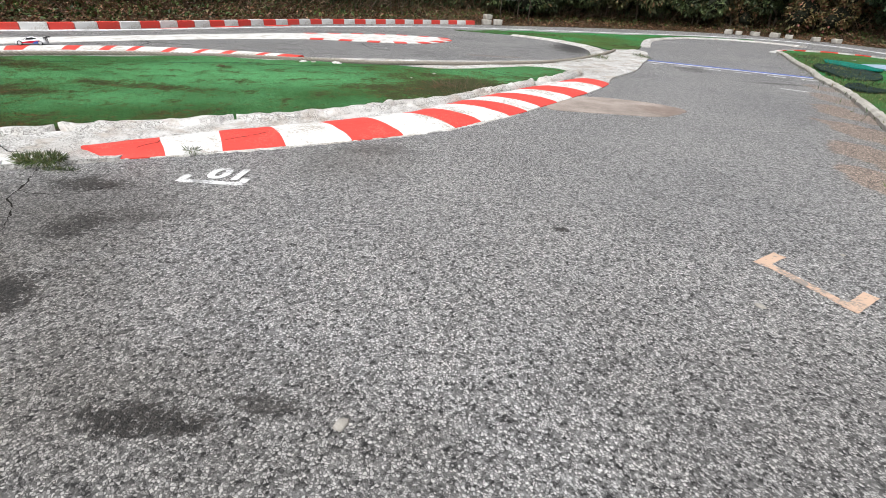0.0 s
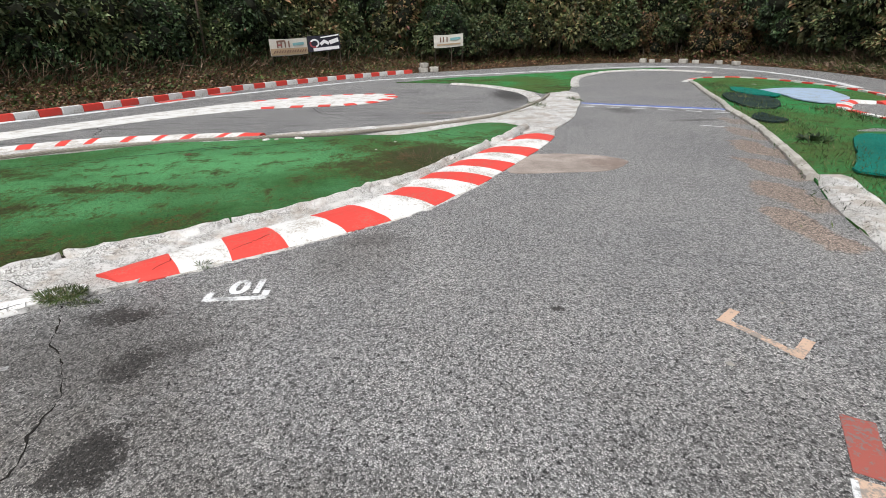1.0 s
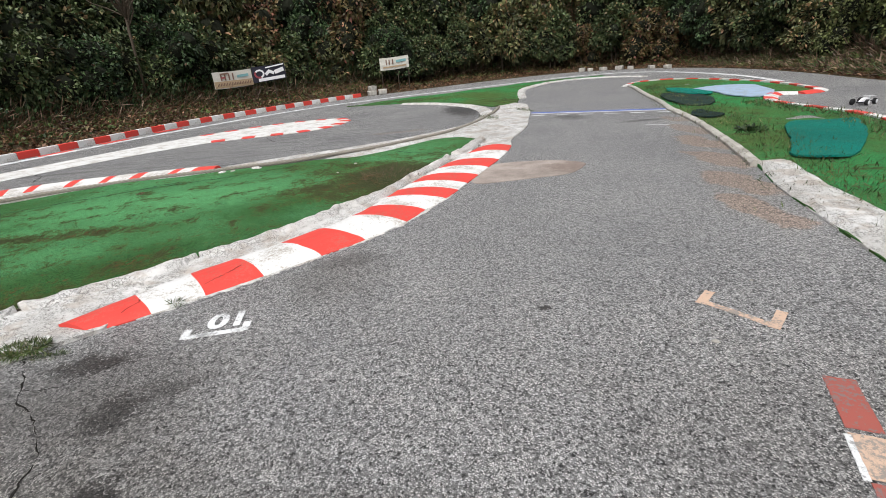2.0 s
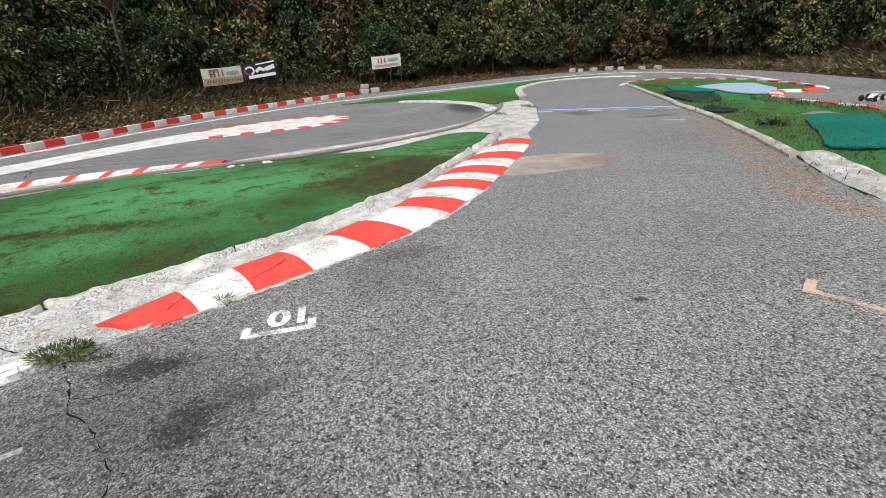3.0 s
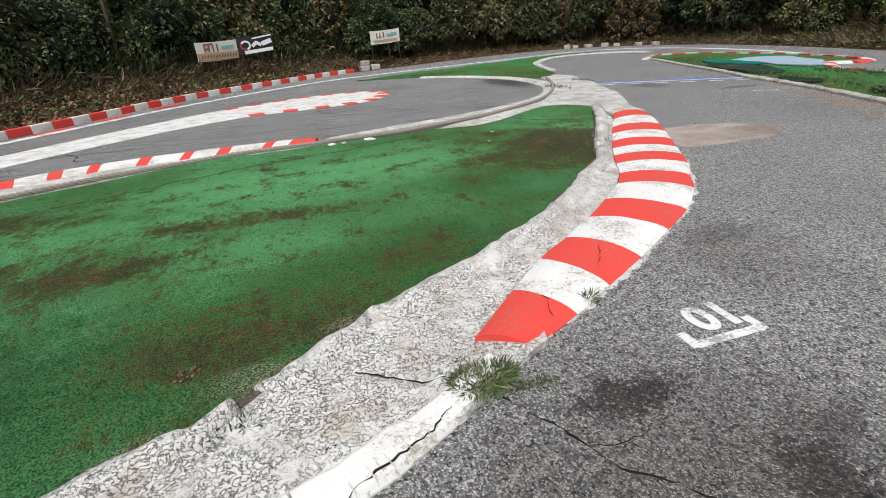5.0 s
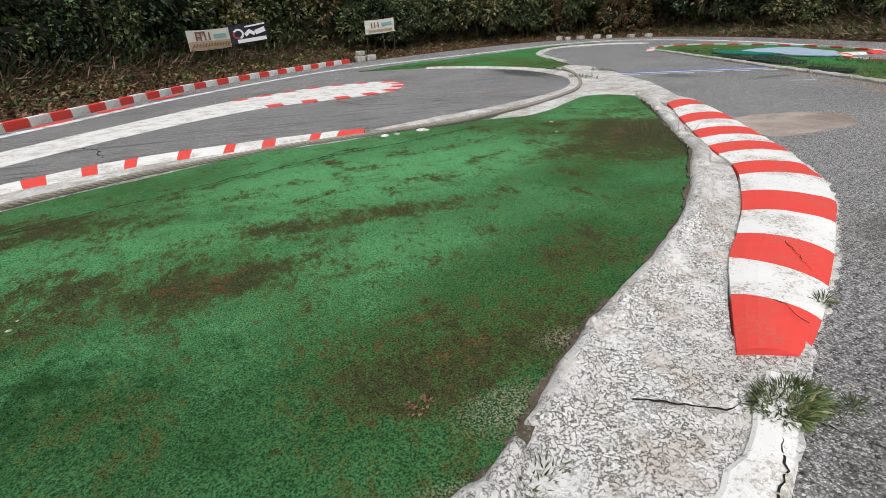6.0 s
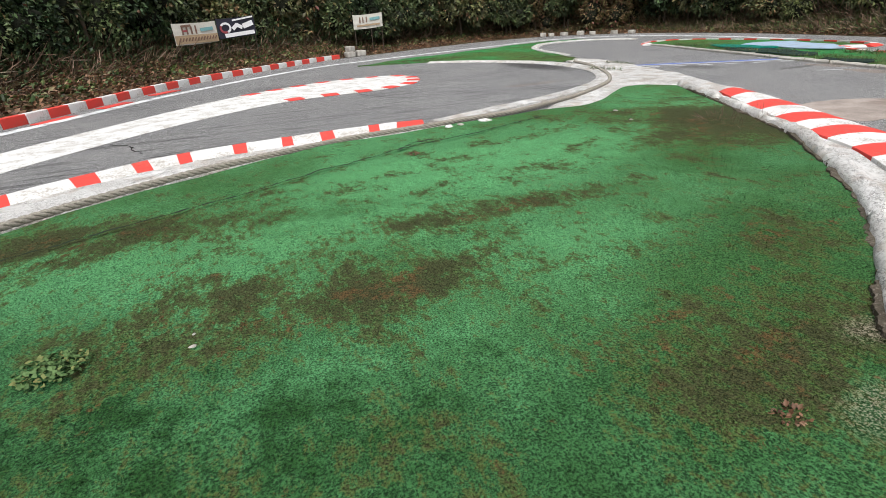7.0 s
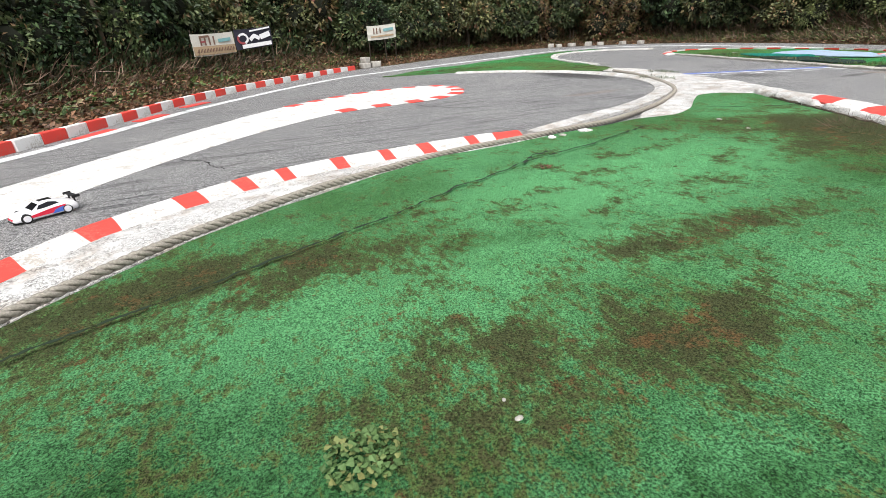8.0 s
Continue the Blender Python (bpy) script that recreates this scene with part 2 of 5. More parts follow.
# pale grit trodden into the pile
GRIT = [(-3.86, 3.35, 0.2, 0.12), (-4.25, 3.0, 0.2, 0.08), (-3.35, 3.72, 0.15, 0.08)]
# places where the pile is paler: x, y, half-widths, strength
PALE = [(-4.3, 7.3, 1.5, 0.8, 0.85), (-5.3, 6.2, 0.9, 0.35, 0.7), (-2.8, 7.5, 1.3, 0.7, 0.75), (-4.0, 5.2, 0.8, 0.4, 0.6), (-6.5, 6.4, 0.6, 0.35, 0.5)]
# stretches where wear mottles the turf
WORN = [(-6.2, 5.4, 0.9, 0.6, 0.9), (-7.6, 7.1, 1.6, 0.5, 1.0), (-5.5, 5.15, 0.9, 0.35, 1.1), (-4.3, 6.05, 1.0, 0.25, 1.0), (-3.9, 3.9, 0.9, 0.5, 0.9), (-0.1, 7.4, 1.3, 1.0, 1.0), (-2.5, 4.6, 0.7, 0.4, 0.8), (-1.0, 9.0, 1.0, 0.4, 0.6), (-9.4, 6.4, 1.2, 0.7, 1.0)]
# bare and muddy places in the artificial turf
BARE = [(0.25, 7.6, 0.75, 1.0, 1.25), (-0.9, 7.0, 0.8, 0.4, 0.55), (-5.5, 5.15, 0.75, 0.25, 0.42), (-4.3, 6.05, 0.9, 0.14, 0.45), (-6.9, 6.9, 0.6, 0.3, 0.4), (-7.9, 7.2, 1.0, 0.25, 0.6), (-6.5, 5.4, 0.5, 0.35, 0.22),
        (-3.5, 3.85, 0.4, 0.25, 0.4), (-4.2, 3.7, 0.4, 0.25, 0.35), (-0.6, 8.6, 0.9, 0.4, 0.3), (0.9, 9.0, 0.8, 0.5, 0.25), (-9.0, 6.6, 1.0, 0.4, 0.4), (12.0, 19.0, 1.4, 1.2, 0.3), (1.2, 23.6, 2.0, 0.8, 0.7), (5.2, 19.5, 0.8, 1.6, 0.6), (6.2, 6.4, 0.5, 2.2, 0.16), (8.8, 9.8, 0.7, 1.5, 0.15)]
# dull worn pile; along the camera's path, shade down in the pile is painted in
DULL = [(-5.0, 3.5, 1.5, 0.7, 0.6), (-6.0, 4.0, 0.9, 0.5, 0.3), (-6.6, 4.4, 1.0, 0.45, 0.35), (-7.8, 4.8, 1.2, 0.7, 0.7), (-8.2, 5.6, 0.9, 0.5, 0.4), (-5.9, 5.0, 0.9, 0.3, 0.25), (-2.6, 4.6, 0.9, 0.5, 0.4), (-1.2, 6.0, 0.8, 0.6, 0.3)]
TURF = turf_material("artificial_turf", (0.112, 0.345, 0.142), (0.058, 0.165, 0.050))
TURF_FAR = turf_material("worn_turf", (0.045, 0.27, 0.085), (0.085, 0.16, 0.045), 1.0)
MAT_TEAL = turf_material("teal_mat_fabric", (0.008, 0.24, 0.19), (0.01, 0.17, 0.14), 0.15)
MAT_DARK = turf_material("dark_mat_fabric", (0.03, 0.05, 0.05), (0.02, 0.035, 0.04), 0.2)
EDGE_DARK = Mat("turf_underside", 0.95).done((0.02, 0.035, 0.02))


def earth_material():
    a = Mat("leaf_littered_earth", 0.95)
    n1, n2, n3 = a.noise(1.2, 5.0, 0.6), a.noise(9, 5.0, 0.65), a.cells(14)
    col = a.ramp(n1, (0.3, (0.045, 0.03, 0.018)), (0.55, (0.09, 0.065, 0.03)), (0.75, (0.06, 0.075, 0.025)))
    col = a.mix(a.step(n2, 0.45, 0.65, 0.0, 0.6), col, (0.15, 0.085, 0.04))
    col = a.mix(0.5, col, n3, "MULTIPLY")
    a.bump(n2, 0.05, 1.0)
    return a.done(col)


EARTH = earth_material()


def leaf_material(name, c0, c1, c2, autumn, share):
    a = Mat(name, 0.55)
    r = a.island()
    col = a.ramp(r, (0.0, c0), (0.45, c1), (1.0 - share, c2), (1.0, autumn))
    # noise paints dark clumps into the leaf colour, for shaded gaps in the foliage
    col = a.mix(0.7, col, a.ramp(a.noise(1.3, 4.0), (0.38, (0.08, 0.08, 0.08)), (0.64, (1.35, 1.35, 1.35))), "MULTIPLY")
    col = a.mix(1.0, col, (1.0, 0.93, 1.12), "MULTIPLY")
    a.p.inputs["Specular IOR Level"].default_value = 0.4
    return a.done(col)


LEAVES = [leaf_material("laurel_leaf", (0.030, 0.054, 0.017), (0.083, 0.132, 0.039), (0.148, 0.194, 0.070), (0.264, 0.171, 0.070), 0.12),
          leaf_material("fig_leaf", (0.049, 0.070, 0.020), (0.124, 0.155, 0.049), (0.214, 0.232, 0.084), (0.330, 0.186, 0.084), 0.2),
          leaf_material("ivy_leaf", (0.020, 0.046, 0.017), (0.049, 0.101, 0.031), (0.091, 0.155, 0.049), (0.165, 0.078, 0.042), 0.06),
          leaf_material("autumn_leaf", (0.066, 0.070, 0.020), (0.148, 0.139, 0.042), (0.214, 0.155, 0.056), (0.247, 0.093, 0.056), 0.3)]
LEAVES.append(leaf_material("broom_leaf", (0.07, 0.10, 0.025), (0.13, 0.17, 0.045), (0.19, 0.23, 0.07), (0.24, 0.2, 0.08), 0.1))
LITTER = leaf_material("dead_leaf", (0.08, 0.04, 0.02), (0.2, 0.11, 0.05), (0.3, 0.17, 0.08), (0.36, 0.26, 0.14), 0.2)
GRASS = leaf_material("grass_blade", (0.03, 0.07, 0.015), (0.08, 0.14, 0.03), (0.14, 0.19, 0.05), (0.28, 0.24, 0.11), 0.2)
DRY = leaf_material("dry_stalk", (0.12, 0.08, 0.045), (0.2, 0.14, 0.08), (0.3, 0.22, 0.13), (0.1, 0.1, 0.04), 0.2)
TUFT_GREEN = leaf_material("tuft_blade", (0.06, 0.12, 0.03), (0.12, 0.19, 0.05), (0.19, 0.25, 0.08), (0.34, 0.30, 0.15), 0.2)


def weed_material():
    a = Mat("weed_leaf", 0.6)
    return a.done(a.ramp(a.each(), (0.0, (0.05, 0.10, 0.03)), (0.7, (0.11, 0.19, 0.065)), (1.0, (0.2, 0.2, 0.07))))


WEED = weed_material()
BARK = Mat("bark", 0.9).done((0.10, 0.08, 0.06))
# near-black filling for the crowns: their inner shade as a painted colour
GLOOM = Mat("crown_gloom", 1.0).done((0.012, 0.014, 0.008))


def stone_material():
    a = Mat("grey_stone", 0.9)
    n1, n2 = a.noise(4, 5.0, 0.6), a.noise(30, 4.0, 0.7)
    col = a.ramp(n1, (0.3, (0.3, 0.28, 0.25)), (0.7, (0.52, 0.5, 0.46)))
    col = a.mix(a.step(n2, 0.55, 0.7, 0.0, 0.6), col, (0.16, 0.14, 0.1))
    a.bump(n2, 0.01, 0.8)
    return a.done(col)


STONE = stone_material()


def rope_material():
    a = Mat("weathered_rope", 0.95)
    n = a.noise(60, 4.0, 0.7)
    a.bump(n, 0.004, 0.8)
    return a.done(a.ramp(n, (0.3, (0.16, 0.145, 0.12)), (0.7, (0.40, 0.37, 0.32))))


ROPE = rope_material()


def plain(name, col, rough=0.5, metal=0.0):
    a = Mat(name, rough)
    a.p.inputs["Metallic"].default_value = metal
    n = a.noise(18, 4.0, 0.6)
    return a.done(a.mix(a.step(n, 0.35, 0.7, 0.0, 0.3), col, tuple(c * 0.65 for c in col)))


BLACK = plain("black_rubber", (0.018, 0.018, 0.019), 0.7)
CRACK = plain("open_crack", (0.02, 0.018, 0.016), 1.0)
STEEL = plain("rusty_steel", (0.09, 0.07, 0.055), 0.7, 0.4)


# ---- geometry helpers ----
def smooth(points, step=0.1, closed=False):
    """Evenly spaced points of a Catmull-Rom curve through the given ones."""
    p = [np.array(q, float) for q in points]
    n = len(p)
    out = []
    for i in range(n if closed else n - 1):
        a, b, c, d = (p[(i + k) % n] if closed else p[min(max(i + k, 0), n - 1)] for k in (-1, 0, 1, 2))
        for t in np.linspace(0, 1, 24, endpoint=False):
            out.append(0.5 * (2 * b + (c - a) * t + (2 * a - 5 * b + 4 * c - d) * t * t + (3 * b - a - 3 * c + d) * t ** 3))
    out.append(p[0] if closed else p[-1])
    out = np.array(out)
    s = np.r_[0, np.cumsum(np.linalg.norm(np.diff(out, axis=0), axis=1))]
    m = max(2, int(s[-1] / step) + 1)
    u = np.linspace(0, s[-1], m)
    return np.stack([np.interp(u, s, out[:, k]) for k in range(out.shape[1])], 1)


def normals(line):
    d = np.gradient(line, axis=0)[:, :2]
    d /= np.linalg.norm(d, axis=1)[:, None] + 1e-9
    return np.stack([-d[:, 1], d[:, 0]], 1)


def along(line, fractions):
    s = np.r_[0, np.cumsum(np.linalg.norm(np.diff(line, axis=0), axis=1))]
    return np.stack([np.interp(np.array(fractions) * s[-1], s, line[:, k]) for k in range(2)], 1)


def between(line, p, q, n):
    """n points of a fine line from the one nearest to p to the one nearest to q."""
    i, j = (int(np.argmin(np.hypot(*(line[:, :2] - np.array(r)).T))) for r in (p, q))
    return line[np.linspace(i, j, n).astype(int)]


def mesh_object(name, verts, faces, material, parent=None, label="", smoothed=False):
    me = bpy.data.meshes.new(name)
    me.from_pydata([tuple(map(float, v)) for v in verts], [], [tuple(map(int, f)) for f in faces])
    me.materials.append(material)
    if smoothed:
        me.shade_smooth()
    me.update()
    ob = new(name, me)
    if parent:
        ob.parent = parent
    if label:
        tagged(ob, label)
    return ob


def part(name, bm, material, parent=None, label="", smoothed=False):
    me = bpy.data.meshes.new(name)
    bmesh.ops.recalc_face_normals(bm, faces=bm.faces)
    bm.to_mesh(me)
    bm.free()
    me.materials.append(material)
    if smoothed:
        me.shade_smooth()
    ob = new(name, me)
    if parent:
        ob.parent = parent
    if label:
        tagged(ob, label)
    return ob


def slab(name, outline, z, thick, material, parent=None, label="", cell=0.0, wave=0.0, freq=1.0):
    """A sheet with that outline and a skirt; cell: spacing of inner points, which wave lifts unevenly."""
    bm = bmesh.new()
    vs = [bm.verts.new((x, y, 0)) for x, y in outline]
    bm.faces.new(vs)
    if cell:
        xs, ys = [p[0] for p in outline], [p[1] for p in outline]
        for axis, lo, hi in ((0, min(xs), max(xs)), (1, min(ys), max(ys))):
            for k in range(1, int((hi - lo) / cell)):
                co, no = [0, 0, 0], [0, 0, 0]
                co[axis], no[axis] = lo + k * cell, 1
                bmesh.ops.bisect_plane(bm, geom=bm.verts[:] + bm.edges[:] + bm.faces[:], plane_co=co, plane_no=no)
    bmesh.ops.triangulate(bm, faces=[f for f in bm.faces if len(f.verts) > 4])
    bm.normal_update()
    if sum(f.normal.z for f in bm.faces) < 0:
        bmesh.ops.reverse_faces(bm, faces=bm.faces)
    for v in bm.verts:
        v.co.z = z + wave * noise.noise((v.co.x * freq, v.co.y * freq, z * 7)) + 0.4 * wave * noise.noise((v.co.x * freq * 3, v.co.y * freq * 3, 3))
    rim = [e for e in bm.edges if len(e.link_faces) == 1]
    low = bmesh.ops.extrude_edge_only(bm, edges=rim)["geom"]
    for v in low:
        if isinstance(v, bmesh.types.BMVert):
            v.co.z -= thick
    me = bpy.data.meshes.new(name)
    bm.to_mesh(me)
    bm.free()
    me.materials.append(material)
    ob = new(name, me)
    if parent:
        ob.parent = parent
    if label:
        tagged(ob, label)
    return ob


def band(a, b, heights, rough=0.0, freq=4.0, skirt=0.1):
    """Vertices and faces of a strip between two lines; heights: (share across, z) from a to b."""
    n = min(len(a), len(b))
    verts, faces = [], []
    cross = [(0.0, heights[0][1] - skirt)] + list(heights) + [(1.0, heights[-1][1] - skirt)]
    for i in range(n):
        for k, (s, z) in enumerate(cross):
            x, y = a[i] * (1 - s) + b[i] * s
            w = rough * noise.noise((x * freq, y * freq, 2.0)) if 0 < k < len(cross) - 1 else 0
            j = rough * 1.5 * noise.noise((x * freq, y * freq, 9.0))
            verts.append((x + j, y + j, z + w))
    m = len(cross)
    for i in range(n - 1):
        for k in range(m - 1):
            faces.append((i * m + k, (i + 1) * m + k, (i + 1) * m + k + 1, i * m + k + 1))
    faces.append(tuple(range(m)))
    faces.append(tuple((n - 1) * m + k for k in reversed(range(m))))
    return verts, faces


def box(bm, x0, x1, y0, y1, z0, z1, bevel=0.0):
    r = bmesh.ops.create_cube(bm, size=1.0)
    vs = r["verts"]
    for v in vs:
        v.co = Vector(((x0 + x1) / 2 + v.co.x * (x1 - x0), (y0 + y1) / 2 + v.co.y * (y1 - y0), (z0 + z1) / 2 + v.co.z * (z1 - z0)))
    if bevel:
        bmesh.ops.bevel(bm, geom=list({e for v in vs for e in v.link_edges}), offset=bevel, segments=2, affect="EDGES", profile=0.6)


def tube(line, radius, sides=6):
    """Vertices and faces of a round bar along 3D points; radius: a number or one for each point."""
    line = np.array(line, float)
    rad = np.broadcast_to(radius, len(line))
    d = np.gradient(line, axis=0)
    verts, faces = [], []
    for i, (p, t) in enumerate(zip(line, d)):
        t = Vector(t).normalized()
        u = t.orthogonal().normalized() if abs(t.z) > 0.9 else t.cross(Vector((0, 0, 1))).normalized()
        w = t.cross(u)
        for k in range(sides):
            a = 2 * math.pi * k / sides
            verts.append(tuple(Vector(p) + float(rad[i]) * (math.cos(a) * u + math.sin(a) * w)))
    for i in range(len(line) - 1):
        for k in range(sides):
            j = (k + 1) % sides
            faces.append((i * sides + k, i * sides + j, (i + 1) * sides + j, (i + 1) * sides + k))
    faces.append(tuple(reversed(range(sides))))
    faces.append(tuple((len(line) - 1) * sides + k for k in range(sides)))
    return verts, faces


def thing(name, at, label, category, group="", kind="", rz=0.0):
    ob = new(name)
    ob.empty_display_size = 0.2
    ob.matrix_basis = pose(*at, 0, 0, rz)
    return tagged(ob, label, category, group, kind)


# ---- the plan: lines of the track, in metres ----
OUTER = smooth([(-42, -8), (-25, 3), (-15.5, 9.2), (-12.3, 12.4), (-11.2, 14.4), (-10.5, 15.9), (-9.8, 17.6), (-9.0, 19.7), (-7.6, 22.5), (-5.4, 25.5), (-2.6, 28.9), (-0.6, 30.6), (1.6, 31.7),
                (5.6, 34.2), (10.2, 36.4), (14.2, 37.2), (17.2, 36.0), (19.4, 32.8), (20.2, 28.4), (19.8, 23.8), (18.6, 19.2), (17.0, 14.8), (15.2, 9), (13.4, 2), (13, -16)], 0.5)
# borders of the near kerb's fifteen blocks, on the asphalt side and on the turf side
KERB_A = [(-2.4, 3.15), (-2.01, 3.36), (-1.64, 3.60), (-1.18, 3.90), (-0.67, 4.26), (-0.22, 4.59), (0.27, 5.07), (0.55, 5.47), (0.88, 5.90), (1.12, 6.30), (1.31, 6.63), (1.58, 7.09), (1.86, 7.58), (2.18, 8.14), (2.53, 8.82), (2.75, 9.35)]
KERB_B = [(-2.69, 3.28), (-2.29, 3.70), (-1.92, 4.07), (-1.56, 4.35), (-1.16, 4.68), (-0.78, 5.04), (-0.40, 5.42), (-0.16, 5.74), (0.05, 6.12), (0.24, 6.47), (0.45, 6.82), (0.70, 7.22), (0.98, 7.66), (1.26, 8.10), (1.68, 8.72), (2.02, 9.25)]
KERB_OUT, KERB_IN = smooth(KERB_A, 0.05), smooth(KERB_B, 0.05)
TURF_EDGE = smooth([(-12, -1.9), (-7.5, 0.95), (-4.75, 2.72), (-4.28, 2.97), (-3.96, 3.12), (-3.68, 3.36), (-3.38, 3.6), (-2.95, 3.9), (-2.25, 4.34), (-1.62, 4.80), (-0.98, 5.40), (-0.45, 5.98), (0.0, 6.45), (0.45, 7.25), (1.12, 8.32), (1.75, 9.4), (2.28, 10.45)], 0.12)
CONC_OUT = smooth([(-12, -3.4), (-7, 0.15), (-4.6, 1.9), (-3.78, 2.36), (-3.4, 2.49), (-3.08, 2.67), (-2.78, 2.87), (-2.42, 3.11)], 0.1)
ROPE_LINE = smooth([(-12.6, 3.4), (-11, 5.0), (-9.8, 6.2), (-8.78, 7.25), (-8.27, 7.74), (-7.8, 8.12), (-7.2, 8.52), (-6.6, 8.86), (-6.0, 9.1), (-5.4, 9.32), (-4.7, 9.52), (-3.95, 9.62), (-3.4, 9.66), (-2.85, 9.78), (-2.2, 9.86), (-1.6, 9.97), (-0.8, 10.3), (0.2, 10.8), (1.3, 11.55), (1.95, 12.15), (2.55, 12.95), (3.15, 14.0), (3.8, 15.4), (4.3, 16.8)], 0.02)
# borders of the left kerb's blocks, red and white by turns, on the lane side and on the rope side
LEFT_A = [(-10.8, 6.55), (-10.4, 7.05), (-9.9, 7.68), (-9.17, 8.5), (-8.86, 8.93), (-8.55, 9.2), (-8.1, 9.58), (-7.85, 9.74), (-7.5, 9.98), (-7.3, 10.09), (-6.95, 10.22), (-6.78, 10.27), (-6.21, 10.38), (-6.01, 10.41), (-5.5, 10.46), (-5.35, 10.47), (-4.92, 10.5), (-4.72, 10.52), (-4.13, 10.54), (-3.94, 10.53), (-3.62, 10.48), (-3.27, 10.32)]
LEFT_B = [(-10.35, 6.15), (-10.0, 6.6), (-9.55, 7.15), (-8.95, 7.98), (-8.62, 8.4), (-8.42, 8.6), (-7.92, 8.92), (-7.7, 9.04), (-7.36, 9.22), (-7.2, 9.3), (-6.92, 9.42), (-6.77, 9.47), (-6.27, 9.56), (-6.1, 9.58), (-5.64, 9.62), (-5.49, 9.62), (-5.1, 9.64), (-4.9, 9.66), (-4.39, 9.68), (-4.23, 9.69), (-3.97, 9.71), (-3.5, 9.76)]
LK_IN = smooth(LEFT_B, 0.04)
LOOP = smooth([(-3.3, 10.2), (-2.2, 10.62), (-1.5, 10.85), (-0.6, 11.16), (0.5, 11.68), (1.6, 12.4), (2.3, 13.1), (2.87, 14.0), (3.27, 15.1), (3.46, 16.8), (3.25, 18.4), (2.4, 20.4), (1.0, 22.0)], 0.1)
ROAD_L = smooth([(2.75, 9.35), (2.95, 10.1), (3.35, 10.85), (3.9, 12.0), (4.35, 13.4), (4.8, 14.7), (5.2, 16.2), (5.5, 17.6), (6.18, 19.7), (6.75, 21.8), (7.5, 24.0), (8.6, 25.8), (10.2, 27.6), (12.2, 28.2), (13.8, 27.2), (14.4, 25.4)], 0.12)
RIGHT_K = smooth([(3.5, 1.0), (4.2, 2.9), (4.6, 3.9), (5.0, 4.85), (5.45, 5.7), (5.95, 6.75), (6.4, 7.75), (6.8, 8.7), (7.3, 9.9), (7.75, 11.2), (8.1, 12.3), (8.8, 14.0), (9.4, 15.7), (10.1, 17.6), (10.8, 19.4), (11.2, 20.7)], 0.12)
RIGHT_FAR = smooth([(11.2, 20.7), (12.3, 22), (13.8, 22.3), (14.7, 20.7), (14.8, 18.2), (14.5, 15.9), (13.9, 14.2), (13.5, 13.4), (12.7, 13.1), (12.2, 13.5), (11.5, 13.0), (10.8, 12.1), (10.5, 10.9), (10.4, 9.9), (10.2, 8.7), (9.4, 6.9), (8.2, 4.8), (7.0, 2.4), (6.0, 0.2)], 0.12)
ISLAND_NEAR = smooth([(-15.5, 3.6), (-12.3, 6.8), (-10.2, 9.2), (-9.35, 10.35), (-8.75, 11.25), (-7.95, 12.3), (-7.2, 13.15), (-6.35, 13.95), (-5.3, 14.72), (-4.4, 14.98), (-3.5, 15.06), (-2.6, 15.2), (-1.75, 15.7), (-1.33, 16.35), (-1.05, 17.4), (-1.3, 18.4)], 0.1)
ISLAND_FAR = smooth([(-16.5, 4.6), (-13.2, 8.0), (-11.1, 10.4), (-10.1, 11.7), (-9.4, 12.75), (-8.6, 13.9), (-7.8, 15.0), (-7.0, 16.05), (-6.0, 17.1), (-4.9, 17.95), (-3.6, 18.6), (-2.3, 18.7), (-1.3, 18.4)], 0.1)
FAR_LINE = smooth([(-16, 8.0), (-11.6, 13.0), (-10.2, 15.0), (-9.2, 16.9), (-8.3, 18.6), (-6.9, 20.6), (-5.3, 22.7), (-2.9, 25.2), (-1.2, 26.2), (1.6, 27.5), (5.1, 28.8), (9.2, 30.4), (12.5, 31.6), (15.6, 31.2), (17.2, 28.6), (17.3, 24.4), (16.6, 20.4), (15.4, 17)], 0.3)
# ---- ground and asphalt ----
bm = bmesh.new()
box(bm, -400, 400, -400, 400, -0.6, -0.06)
tagged(part("ground", bm, EARTH), "dark earth that reaches to the horizon", "ground", kind="structure")
outline = [tuple(p) for p in OUTER] + [(-42, -16)]
road = tagged(slab("road", outline, 0.0, 0.06, ASPHALT, cell=3.0), "grey coarse worn asphalt of the model car track", "road", kind="structure")

# earth bank behind the track, with leaf litter, rising to the back of the hedge
nrm = normals(OUTER)
PROFILE = [(0.0, -0.03), (0.5, 0.06), (1.6, 0.22), (3.0, 0.5), (4.2, 0.9), (6.0, 2.2), (9.0, 6.0), (12.0, 9.5), (15.0, 10.5)]
verts, faces = [], []
for (x, y), (nx, ny) in zip(OUTER, nrm):
    for d, z in PROFILE:
        w = 0.0 if d == 0 else noise.noise((x * 0.6 + d, y * 0.6, d))
        verts.append((x + nx * d, y + ny * d, z + 0.16 * w * min(1, d)))
m = len(PROFILE)
faces = [(i * m + k, (i + 1) * m + k, (i + 1) * m + k + 1, i * m + k + 1) for i in range(len(OUTER) - 1) for k in range(m - 1)]
tagged(mesh_object("bank", verts, faces, EARTH, smoothed=True), "brown earth bank covered with fallen leaves", "bank", kind="structure")

